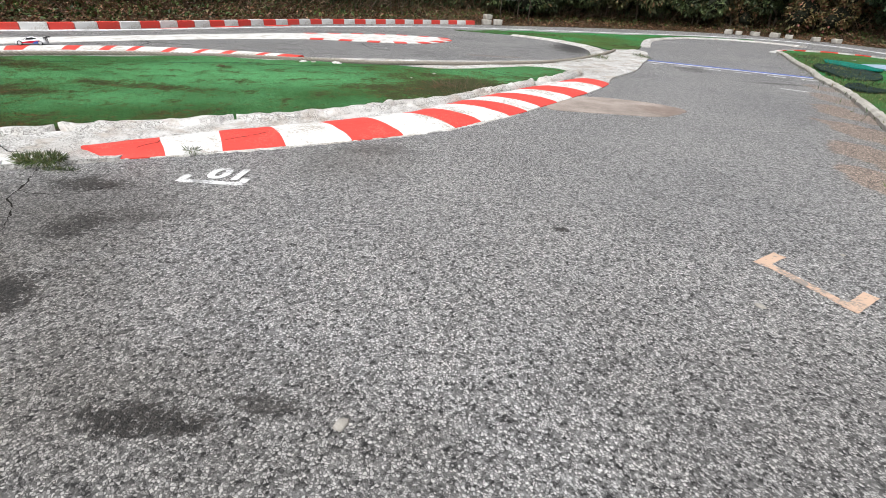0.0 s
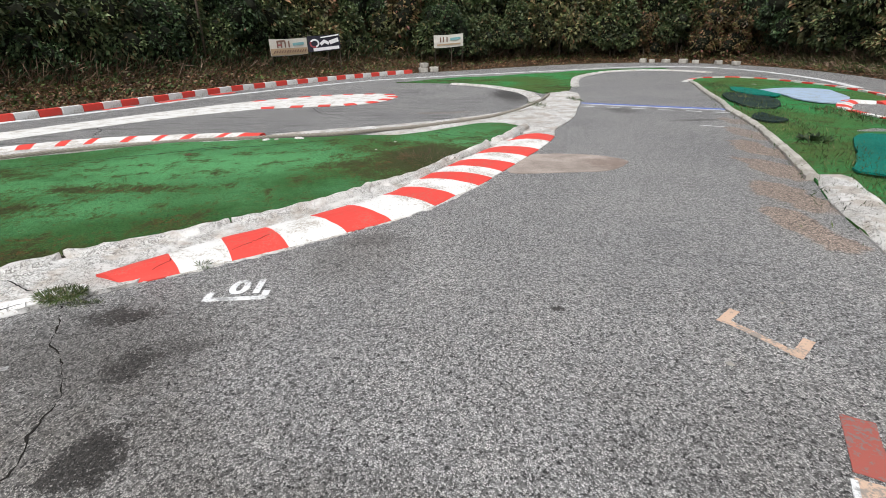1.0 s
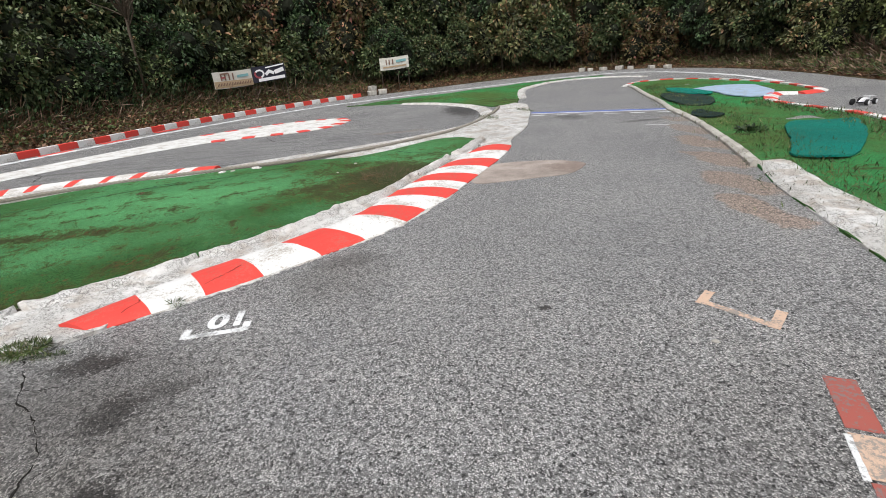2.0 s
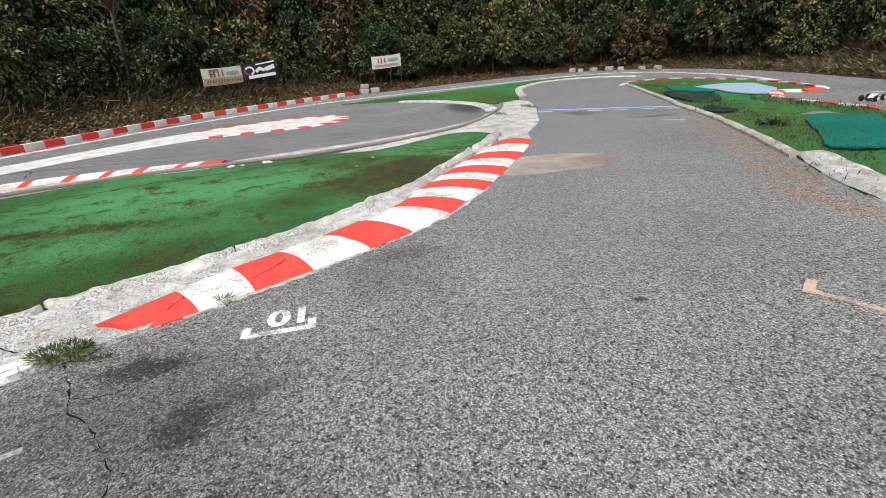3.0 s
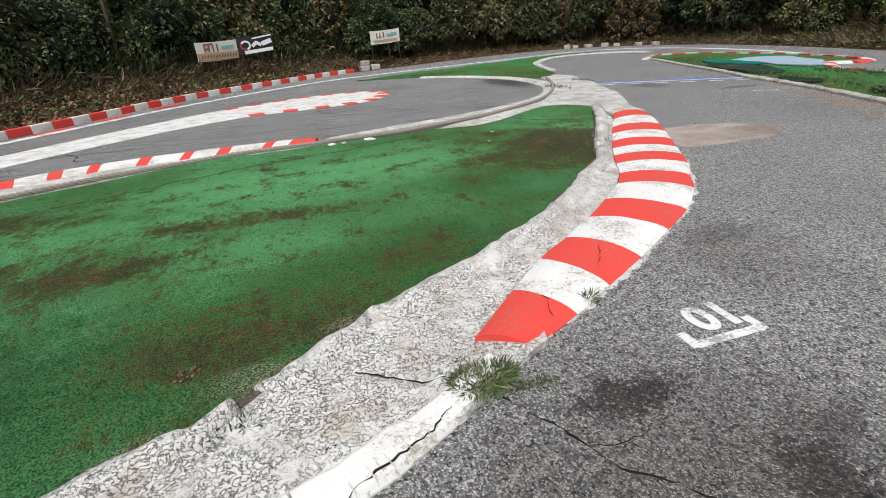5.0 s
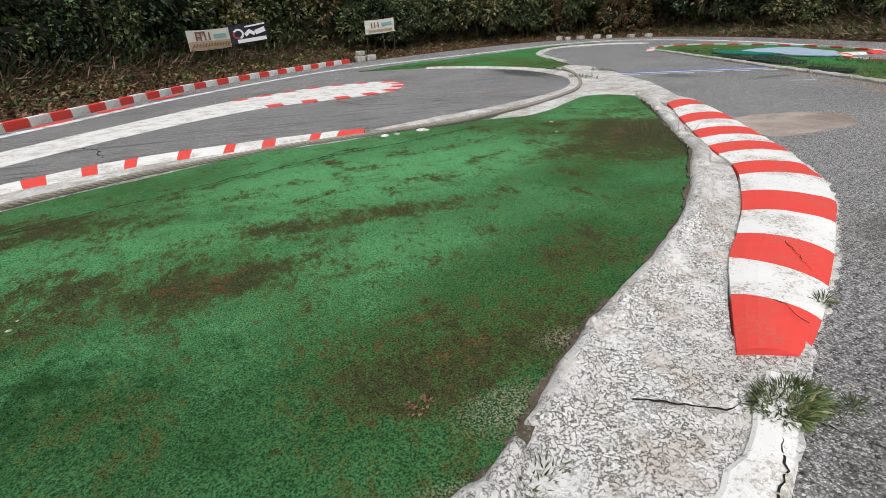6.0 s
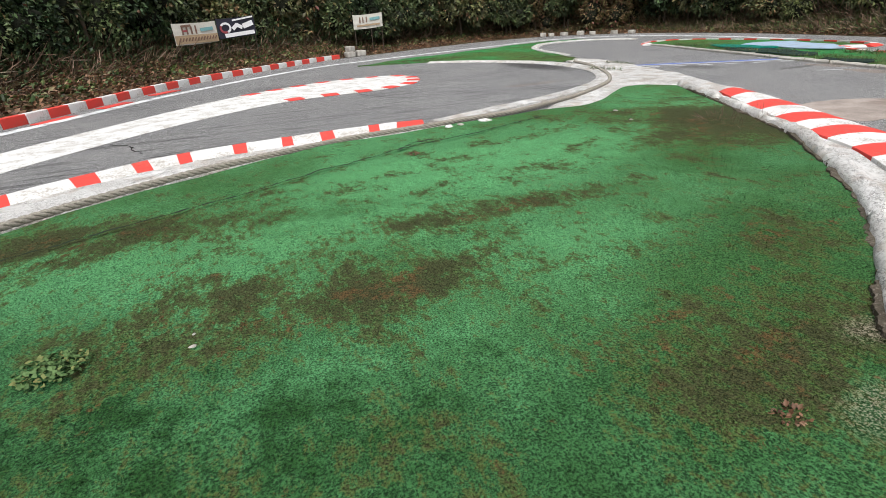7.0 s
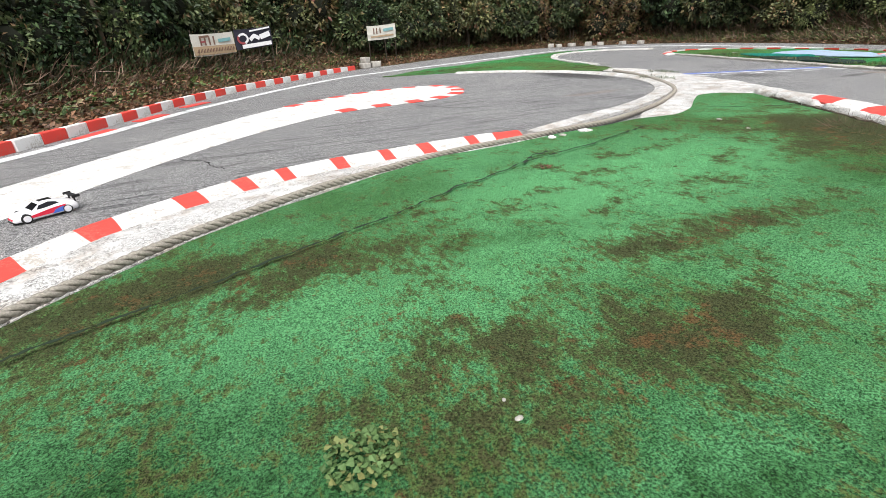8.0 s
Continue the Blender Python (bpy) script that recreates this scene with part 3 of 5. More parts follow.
# ---- the turf between the two tracks ----
left_edge = [p for p in smooth([(-12.55, 3.35), (-10.95, 4.95), (-9.75, 6.15), (-8.74, 7.2), (-8.23, 7.69), (-7.76, 8.06), (-7.16, 8.46), (-6.57, 8.8), (-5.97, 9.04), (-5.38, 9.26), (-4.68, 9.45), (-3.94, 9.55), (-3.39, 9.59), (-2.2, 9.76), (-1.2, 9.82), (-0.6, 9.75), (0.05, 10.02), (0.8, 10.6), (1.5, 11.05), (1.95, 10.95)], 0.2)]
outline = [tuple(p) for p in left_edge] + [tuple(p) for p in TURF_EDGE[::-1]]
turf = tagged(slab("turf", outline, 0.035, 0.06, TURF, cell=0.35, wave=0.025, freq=0.7), "green artificial turf with brown worn patches", "turf", kind="structure")

# concrete margin along the turf
n = 150
inner = along(TURF_EDGE, np.linspace(0.02, 0.985, n))
outer_line = np.concatenate([CONC_OUT[::4], KERB_IN[::6]])
outer_line = smooth(outer_line[::3], 0.1)
outer_line = along(outer_line, np.linspace(0.02, 1.0, n))
v, f = band(inner, outer_line, [(0.0, 0.055), (0.12, 0.075), (0.4, 0.06), (0.75, 0.045), (1.0, 0.03)], 0.014, 3.0)
margin = tagged(mesh_object("concrete_margin", v, f, CONCRETE), "cracked white-painted concrete margin beside the turf", "kerb", kind="structure")

# rounded coping stones at the turf's side of the margin, broken in places
TL = float(np.linalg.norm(np.diff(TURF_EDGE, axis=0), axis=1).sum())
s = 3.0
for w, gap_ in ((2.2, 0.1), (1.1, 0.09), (1.25, 0.1), (1.66, 0.13), (0.72, 0.04), (1.5, 0.03), (1.9, 0.02), (1.7, 0.03), (1.6, 0.25), (1.2, 0.05), (0.9, 0.04)):
    m_ = max(10, int(w / 0.05))
    c = along(TURF_EDGE, np.linspace(s / TL, (s + w) / TL, m_))
    nn = normals(c)
    wide = 0.21 * np.clip(np.sin(np.linspace(0.0, 1.0, m_) * math.pi) * 3.2, 0.45, 1.0)[:, None]
    v, f = band(c + nn * 0.03, c + nn * (0.03 - wide), [(0.0, 0.05), (0.12, 0.095), (0.4, 0.122), (0.75, 0.11), (1.0, 0.06)], 0.026, 7.0)
    mesh_object("coping_stone", v, f, CONCRETE, margin, smoothed=True)
    s += w + gap_

# white painted lip along the asphalt, with a ragged inner edge
c = between(CONC_OUT, (-10, -2.0), (-2.62, 2.98), 420)
nn = normals(c)
wide = np.array([0.17 + 0.06 * noise.noise((x * 3, y * 3, 31)) + 0.035 * noise.noise((x * 13, y * 13, 31)) + 0.015 * noise.noise((x * 40, y * 40, 31)) for x, y in c])[:, None]
v, f = band(c - nn * 0.012, c + nn * wide, [(0.0, 0.012), (0.1, 0.045), (0.5, 0.06), (0.9, 0.062), (1.0, 0.052)], 0.010, 6.0)
mesh_object("painted_lip", v, f, WHITE, margin)

# dark soil between turf and coping
c = along(TURF_EDGE, np.linspace(0.05, 0.97, 1500))
nn = normals(c)
wide = np.array([0.045 + 0.05 * noise.noise((x * 2, y * 2, 8)) + 0.03 * noise.noise((x * 9, y * 9, 8)) + 0.02 * noise.noise((x * 40, y * 40, 8)) for x, y in c])[:, None]
v, f = band(c + nn * np.maximum(wide, 0.02), c - nn * 0.03, [(0, 0.052), (0.5, 0.062), (1, 0.06)], 0.012, 6.0, skirt=0.03)
mesh_object("soil_edge", v, f, DIRT, margin)

# near kerb: red and white painted blocks
kerb = thing("kerb", (0, 0, 0), "low rounded concrete kerb painted in red and white blocks", "kerb", kind="structure")
COUNT = 15
RAIL_A, RAIL_B = smooth(KERB_A, 0.0002), smooth(KERB_B, 0.0002)
for k in range(COUNT):
    a, b = between(RAIL_A, KERB_A[k], KERB_A[k + 1], 9), between(RAIL_B, KERB_B[k], KERB_B[k + 1], 9)
    v, f = band(a, b, [(0.0, 0.012), (0.06, 0.03), (0.14, 0.046), (0.25, 0.062), (0.4, 0.077), (0.55, 0.085), (0.7, 0.086), (0.85, 0.078), (1.0, 0.06)], 0.006, 5.0)
    mesh_object("kerb_block", v, f, RED if k % 2 == 0 else WHITE, kerb)

nose = [(-3.0, 2.74), (-2.62, 2.98), (-2.36, 3.12), (-2.3, 3.25), (-2.5, 3.36), (-2.8, 3.5), (-3.2, 3.1)]
nose = [(x + 0.03 * noise.noise((x * 9, y * 9, 0)), y + 0.03 * noise.noise((x * 9, y * 9, 5))) for x, y in smooth(nose, 0.05, True)[:-1]]
slab("broken_nose", nose, 0.034, 0.05, CONCRETE, margin, cell=0.1, wave=0.02, freq=4.0)

# left kerb beside the rope
left_kerb = thing("left_kerb", (0, 0, 0), "flat concrete kerb painted red and white along a rope", "kerb", kind="structure")
HUMP = [(0.34 * bx + 0.66 * ax - 0.07, 0.34 * by + 0.66 * ay) for (ax, ay), (bx, by) in zip(LEFT_A, LEFT_B)]
RAIL_A, RAIL_B = smooth(HUMP, 0.0005), smooth(LEFT_B, 0.0005)
for k in range(len(HUMP) - 1):
    a, b = between(RAIL_A, HUMP[k], HUMP[k + 1], 5), between(RAIL_B, LEFT_B[k], LEFT_B[k + 1], 5)
    v, f = band(a, b, [(0.0, 0.03), (0.07, 0.07), (0.2, 0.095), (0.45, 0.09), (0.75, 0.07), (1.0, 0.05)], 0.004, 5.0)
    mesh_object("kerb_block", v, f, WHITE if k % 2 else RED, left_kerb)
n = 140
rope_half = between(ROPE_LINE, (-10.0, 6.0), (-3.2, 9.7), n)
v, f = band(along(LK_IN, np.linspace(0, 1, n)), rope_half + normals(rope_half) * -0.05, [(0.0, 0.05), (0.5, 0.055), (1.0, 0.03)], 0.008)
mesh_object("kerb_back", v, f, CONCRETE, left_kerb)

# loop kerb round the bend, and the concrete apron between the tracks
lo = LOOP[::2]
v, f = band(lo, lo - normals(lo) * 0.42, [(0.0, 0.015), (0.3, 0.06), (1.0, 0.05)], 0.012)
tagged(mesh_object("loop_kerb", v, f, CONCRETE), "worn white concrete kerb round the hairpin", "kerb", kind="structure")
apron = [(0.1, 10.05), (0.85, 10.65), (1.55, 11.1), (2.0, 11.05), (2.35, 10.6), (2.1, 9.4)] + [tuple(p) for p in ROAD_L if p[1] < 17.4][::3] + [(5.2, 18.0), (4.4, 17.4), (4.15, 16.5), (3.15, 13.9), (1.95, 12.1), (1.3, 11.5), (0.2, 10.75), (-0.8, 10.25), (-1.2, 9.9), (-0.65, 9.72)]
tagged(slab("apron", apron, 0.03, 0.06, CONCRETE, cell=0.4, wave=0.02, freq=1.2), "rough white-painted concrete apron joining both tracks", "pavement", kind="structure")
rl = along(ROAD_L, np.linspace(0.42, 1.0, 90))
v, f = band(rl, rl + normals(rl) * 0.35, [(0.0, 0.02), (0.3, 0.07), (1.0, 0.06)], 0.02, 3.0)
tagged(mesh_object("road_kerb", v, f, CONCRETE), "uneven whitish concrete kerb on the bend", "kerb", kind="structure")
far_turf = [(p[0] - 0.3, p[1] + 0.05) for p in ROAD_L if p[1] > 17.6 and p[0] < 10.4][::3] + [(11.2, 28.6), (13.9, 28.0), (14.2, 30.2), (10.5, 29.8), (6.9, 28.1), (3.9, 26.7), (1.0, 25.4), (-1.5, 23.6), (1.3, 22.4), (2.9, 20.9), (3.8, 18.8), (4.2, 17.4)]
tagged(slab("far_turf", far_turf, 0.03, 0.05, TURF_FAR, cell=0.6, wave=0.04, freq=0.8), "patchy green turf between far track lanes", "turf", kind="structure")

# rope: three strands laid along the turf
rope = thing("rope", (0, 0, 0), "thick weathered grey twisted rope lying along the kerb", "rope")
rn = normals(ROPE_LINE)
for strand in range(3):
    ph = np.arange(len(ROPE_LINE)) * 0.02 / 0.25 * 2 * math.pi + strand * 2 * math.pi / 3
    lift = np.array([0.012 * noise.noise((x * 0.7, y * 0.7, 1)) for x, y in ROPE_LINE])
    pts = np.stack([ROPE_LINE[:, 0] + rn[:, 0] * 0.025 * np.cos(ph), ROPE_LINE[:, 1] + rn[:, 1] * 0.025 * np.cos(ph), 0.06 + lift + 0.025 * np.sin(ph)], 1)
    v, f = tube(pts, 0.021, 6)
    mesh_object("strand", v, f, ROPE, rope, smoothed=True)

# ---- painted island with red teeth ----
n = 160
a, b = along(ISLAND_NEAR, np.linspace(0, 1, n)), along(ISLAND_FAR, np.linspace(0, 1, n))
v, f = band(a, b, [(0.0, 0.006), (0.08, 0.018), (0.92, 0.018), (1.0, 0.006)], 0.0, skirt=0.004)
isl = tagged(mesh_object("painted_island", v, f, WHITE), "long white painted traffic island with red edge stripes", "island", kind="structure")
for line, side in ((ISLAND_NEAR, 1), (ISLAND_FAR, -1)):
    ln = float(np.linalg.norm(np.diff(line, axis=0), axis=1).sum())
    s = 15.4 if side > 0 else 16.2
    while s < ln - 0.35:
        u = np.linspace(s / ln, (s + 0.38) / ln, 4)
        c = along(line, u)
        nn = normals(c) * side
        v, f = band(c - nn * 0.03, c + nn * 0.34, [(0, 0.014), (0.3, 0.026), (1, 0.026)], 0.0, skirt=0.012)
        mesh_object("red_stripe", v, f, RED, isl)
        s += 0.86
v, f = band(along(ISLAND_NEAR, np.linspace(0.0, 0.3, 20)) + np.array((0.0, 0.3)), along(ISLAND_FAR, np.linspace(0.0, 0.27, 20)) - np.array((-0.1, 0.25)), [(0, 0.024), (1, 0.024)], skirt=0.002)
mesh_object("green_panel", v, f, TEAL_PAINT, isl)

# edge line of the outer lane
fl = normals(FAR_LINE)
v, f = band(FAR_LINE - fl * 0.16, FAR_LINE + fl * 0.16, [(0, 0.01), (0.5, 0.03), (1, 0.01)], 0.006, 2.0, skirt=0.006)
tagged(mesh_object("lane_edge", v, f, LINE_WHITE), "flaking white edge strip of the outer lane", "road marking", kind="structure")
for x, y, ang in ((-8.3, 19.9, 55), (-9.2, 17.7, 62), (-10.0, 15.8, 65)):
    bm = bmesh.new()
    box(bm, -0.5, 0.5, -0.16, 0.16, 0, 0.02, 0.004)
    o = part("red_patch", bm, RED, road)
    o.matrix_basis = pose(x, y, 0.002, 0, 0, ang)

# ---- barrier of painted blocks at the foot of the bank ----
barrier = thing("barrier", (0, 0, 0), "long low barrier of red and white painted blocks at the foot of the bank", "barrier", kind="structure")
keep = OUTER[(OUTER[:, 0] < -0.7) & (OUTER[:, 0] > -25)]
COUNT = int(float(np.linalg.norm(np.diff(keep, axis=0), axis=1).sum()) / 0.62)
bar_mesh = []
for mat in (RED, WHITE):
    bm = bmesh.new()
    box(bm, -0.307, 0.307, -0.09, 0.09, 0.0, 0.22, 0.015)
    me = bpy.data.meshes.new("barrier_block")
    bm.to_mesh(me)
    bm.free()
    me.materials.append(mat)
    bar_mesh.append(me)
mid = along(keep, (np.arange(COUNT) + 0.5) / COUNT)
mn = normals(mid)
for k in range(COUNT):
    o = new("barrier_block", bar_mesh[(k + COUNT + 1) % 2])
    o.parent = barrier
    o.matrix_basis = pose(mid[k][0], mid[k][1], -0.01 + 0.01 * noise.noise((k * 3.1, 0, 0)), 0, 0, math.degrees(math.atan2(-mn[k][0], mn[k][1])) + random.uniform(-2, 2))


def stone_block(at, size, rz, label):
    bm = bmesh.new()
    bmesh.ops.create_cube(bm, size=1.0)
    bmesh.ops.subdivide_edges(bm, edges=bm.edges[:], cuts=3, use_grid_fill=True)
    for v in bm.verts:
        q = noise.noise_vector(v.co * 2.2 + Vector(at))
        v.co = (v.co + 0.09 * q) * (1 - 0.12 * max(0, v.co.length - 0.6))
        v.co = Vector((v.co.x * size[0], v.co.y * size[1], (v.co.z + 0.5) * size[2]))
    o = part("stone_block", bm, STONE, smoothed=True)
    o.matrix_basis = pose(*at, 0, 0, rz)
    return tagged(o, label, "stone", "loose blocks by the track")


stone_block((-0.35, 30.7, 0), (0.5, 0.4, 0.3), 20, "grey rough stone block at the barrier's end")
stone_block((-0.3, 30.75, 0.3), (0.42, 0.36, 0.27), 35, "grey stone block stacked on another block")
stone_block((0.3, 30.95, 0), (0.5, 0.42, 0.32), 10, "pale grey stone block lying on the asphalt edge")
for x, y, s in ((16.1, 36.9, 0.6), (16.6, 36.6, 0.5), (17.4, 36.1, 0.55), (18.2, 35.2, 0.6), (18.7, 34.5, 0.5), (19.5, 33.1, 0.5), (19.9, 31.8, 0.5)):
    stone_block((x - 0.6, y - 0.6, 0), (s * 0.8, s * 0.7, s * 0.5), x * 37, "whitish painted stone block at the outer bend")

# ---- right-hand turf, kerb stones and mats ----
outline = [tuple(p) for p in RIGHT_K[::2]] + [tuple(p) for p in RIGHT_FAR[1::2]]
right_turf = tagged(slab("right_turf", outline, 0.02, 0.05, TURF_FAR, cell=0.5, wave=0.035, freq=0.8), "weedy green turf strip between two lanes", "turf", kind="structure")
right_kerb = thing("right_kerb", (0, 0, 0), "row of worn grey kerb stones beside the turf", "kerb", kind="structure")
L = float(np.linalg.norm(np.diff(RIGHT_K, axis=0), axis=1).sum())
s = 5.2
while s < L - 0.6:
    w = random.uniform(0.45, 0.95)
    u = np.linspace(s / L, (s + w - 0.03) / L, 5)
    c = along(RIGHT_K, u)
    nn = normals(c)
    wd = random.uniform(0.14, 0.2)
    v, f = band(c - nn * wd / 2, c + nn * wd / 2, [(0.0, 0.03), (0.25, 0.075), (0.75, 0.08), (1.0, 0.05)], 0.02, 5.0)
    mesh_object("kerb_stone", v, f, STONE, right_kerb)
    s += w
slab_line = along(RIGHT_K, np.linspace(0, 5.25 / L, 30))
sn = normals(slab_line)
v, f = band(slab_line, slab_line - sn * np.linspace(0.75, 0.42, 30)[:, None], [(0.0, 0.02), (0.15, 0.075), (0.7, 0.09), (1.0, 0.06)], 0.02, 3.0)
tagged(mesh_object("concrete_slab", v, f, CONCRETE), "white worn concrete slab at the turf's edge", "kerb", kind="structure")

# red and white kerb round the tip of the right-hand turf
tip_kerb = thing("tip_kerb", (0, 0, 0), "red and white painted kerb round the turf tip", "kerb", kind="structure")
LT = float(np.linalg.norm(np.diff(RIGHT_FAR, axis=0), axis=1).sum())
s, k = 0.0, 0
while s < LT - 0.6:
    u = np.linspace(s / LT, (s + 0.62) / LT, 4)
    c = along(RIGHT_FAR, u)
    nn = normals(c)
    mat = (RED if k % 2 else WHITE) if s < 17.5 or s > LT - 11.5 else CONCRETE
    v, f = band(c - nn * 0.02, c + nn * 0.34, [(0.0, 0.07), (0.6, 0.06), (1.0, 0.012)], 0.008)
    mesh_object("kerb_block", v, f, mat, tip_kerb)
    s, k = s + 0.62, k + 1
for name, pts, z, mat, label, wave in (
        ("floor_mat", [(8.35, 8.5), (7.2, 7.15), (6.6, 6.45), (6.25, 6.0), (6.75, 5.6), (8.0, 6.5), (9.1, 7.6), (9.5, 8.3)], 0.075, MAT_TEAL, "teal green fabric mat lying on the turf", 0.03),
        ("floor_mat", [(10.2, 15.9), (9.5, 15.2), (8.75, 12.9), (9.3, 12.3), (10.5, 14.2)], 0.07, MAT_DARK, "dark grey wrinkled mat lying on turf", 0.04),
        ("floor_mat", [(7.8, 10.9), (8.4, 11.6), (8.3, 10.4), (7.75, 10.2)], 0.07, MAT_DARK, "small dark grey mat beside the kerb", 0.03),
        ("floor_mat", [(11.2, 17.6), (10.45, 16.0), (10.8, 14.6), (11.4, 15.6)], 0.085, MAT_TEAL, "teal mat strip beside a dark mat", 0.03),
        ("painted_patch", [(11.6, 16.6), (11.4, 15.2), (11.0, 13.6), (11.4, 12.9), (12.6, 14.0), (13.6, 16.2), (13.0, 17.0)], 0.07, BLUE_MAT, "pale blue painted sheet beside the turf", 0.02)):
    fine = smooth(pts, 0.25, True)[:-1]
    tagged(slab(name, [(x + 0.03 * noise.noise((x * 4, y * 4, 0)), y + 0.03 * noise.noise((x * 4, y * 4, 5))) for x, y in fine], z, 0.03, mat, cell=0.25, wave=wave, freq=1.6), label, "mat")

# ---- painted marks on the asphalt ----
def mark(name, pts, mat, z=0.004, wob=0.006):
    fine = []
    for (x0, y0), (x1, y1) in zip(pts, pts[1:] + pts[:1]):
        for t in np.linspace(0, 1, 7, endpoint=False):
            x, y = x0 + (x1 - x0) * t, y0 + (y1 - y0) * t
            fine.append((x + wob * noise.noise((x * 30, y * 30, 1)), y + wob * noise.noise((x * 30, y * 30, 4))))
    return slab(name, fine, z, 0.003, mat, road)


def bar(p, q, w):
    d = Vector((q[0] - p[0], q[1] - p[1])).normalized()
    nx, ny = -d.y * w / 2, d.x * w / 2
    return [(p[0] + nx, p[1] + ny), (q[0] + nx, q[1] + ny), (q[0] - nx, q[1] - ny), (p[0] - nx, p[1] - ny)]


GRID = ((-1.57, 2.88), (-1.12, 2.90))
gd = (Vector(GRID[1]) - Vector(GRID[0])).normalized()
gn = Vector((-gd.y, gd.x))
mark("grid_bar", bar(*GRID, 0.058), LINE_WHITE)
for p in GRID:
    q = Vector(p) + gn * 0.12
    mark("grid_bar", bar(tuple(Vector(p) - gn * 0.02), tuple(q), 0.06), LINE_WHITE, 0.0045)
txt = bpy.data.curves.new("grid_number", "FONT")
txt.body, txt.size, txt.align_x, txt.align_y = "10", 0.32, "CENTER", "CENTER"
txt.extrude, txt.offset = 0.0015, 0.012
tob = new("grid_number", txt)
num = bpy.data.meshes.new_from_object(tob.evaluated_get(bpy.context.evaluated_depsgraph_get()))
bpy.data.objects.remove(tob)
num.materials.clear()
num.materials.append(LINE_WHITE)
nob = new("grid_number", num)
nob.parent = road
nob.matrix_basis = pose(-1.29, 3.10, 0.005, 0, 0, 180 + math.degrees(math.atan2(gd.y, gd.x)))
mark("orange_bar", bar((2.34, 2.40), (2.58, 1.97), 0.058), RUST)
mark("orange_bar", bar((2.31, 2.37), (2.49, 2.52), 0.07), RUST, 0.0045)
mark("orange_bar", bar((2.55, 1.95), (2.76, 2.12), 0.07), RUST, 0.0045)
mark("grid_bar", bar((-2.72, 1.95), (-2.48, 2.06), 0.04), LINE_FADED)
mark("grid_bar", bar((-2.70, 1.97), (-2.55, 1.68), 0.04), LINE_FADED, 0.0045)
mark("grid_bar", bar((-2.31, 1.51), (-2.17, 1.60), 0.04), LINE_FADED)
mark("red_bar", bar((2.50, 1.42), (2.28, 1.05), 0.155), FADED_RED)
mark("orange_bar", bar((2.26, 1.02), (2.11, 0.77), 0.155), RUST)
mark("white_edge", bar((2.18, 1.05), (2.03, 0.80), 0.03), LINE_WHITE, 0.0046)
mark("red_bar", bar((2.10, 0.75), (1.91, 0.43), 0.155), FADED_RED)
slab("repair_patch", [(x + 0.03 * noise.noise((x * 6, y * 6, 0)), y + 0.03 * noise.noise((x * 6, y * 6, 5))) for x, y in smooth([(1.65, 7.62), (2.0, 7.78), (2.64, 7.75), (3.2, 7.5), (3.42, 7.15), (3.25, 6.85), (2.9, 6.55), (2.4, 6.52), (1.75, 6.5), (1.42, 6.58), (1.45, 7.05)], 0.06, True)[:-1]], 0.005, 0.004, PATCH, road, "smooth brownish repair patch")
mark("grid_bar", bar((6.25, 10.3), (6.65, 10.02), 0.06), LINE_WHITE)
mark("blue_line", bar((4.8, 14.6), (8.35, 12.5), 0.2), LINE_BLUE)
mark("white_line", bar((4.75, 14.38), (8.3, 12.28), 0.08), LINE_WHITE)
for k in range(6):
    t0, t1 = k / 6 + 0.02, k / 6 + 0.11
    mark("white_line", bar((4.55 + 3.6 * t0, 13.95 - 2.1 * t0), (4.55 + 3.6 * t1, 13.95 - 2.1 * t1), 0.1), LINE_WHITE)


def crack(pts, width, seed, parent, z=0.004, mat=CRACK, amp=0.03):
    line = smooth(pts, 0.03)
    nn = normals(line)
    j = np.array([noise.noise((x * 9, y * 9, seed)) + 0.6 * noise.noise((x * 31, y * 31, seed)) for x, y in line])
    sway = np.array([noise.noise((x * 3.1, y * 3.1, seed + 7)) for x, y in line])
    line = line + nn * (amp * j + 1.6 * amp * sway)[:, None]
    w = width * np.clip([0.75 + 1.6 * noise.noise((x * 14, y * 14, seed + 0.5)) for x, y in line], 0.08, 1.6)[:, None] / 2
    v, f = band(line - nn * w, line + nn * w, [(0, z), (1, z)], skirt=0.002)
    return mesh_object("crack", v, f, mat, parent)


crack([(-2.7, 2.84), (-2.5, 2.52), (-2.36, 2.3), (-2.2, 2.12), (-2.08, 2.0), (-1.97, 1.8), (-1.88, 1.5), (-1.83, 1.2), (-2.0, 0.6)], 0.011, 1, road)
crack([(-2.5, 2.5), (-2.2, 2.45), (-1.85, 2.7)], 0.004, 2, road)
crack([(-3.37, 3.18), (-3.23, 3.11), (-3.04, 3.02), (-2.9, 2.98)], 0.008, 3, margin, 0.075)
crack([(-4.4, 1.8), (-3.6, 2.38), (-3.1, 2.7), (-2.85, 2.9)], 0.009, 5, margin, 0.055)
crack([(-1.68, 3.72), (-1.5, 3.95), (-1.35, 4.15)], 0.006, 6, kerb, 0.083)
crack([(-2.2, 3.3), (-2.15, 3.5), (-2.22, 3.62)], 0.005, 15, kerb, 0.085)
crack([(-8.6, 12.2), (-7.9, 11.5), (-7.6, 10.7)], 0.02, 7, road)
crack([(-3.4, 14.7), (-3.0, 13.7), (-2.2, 13.0)], 0.02, 8, road)
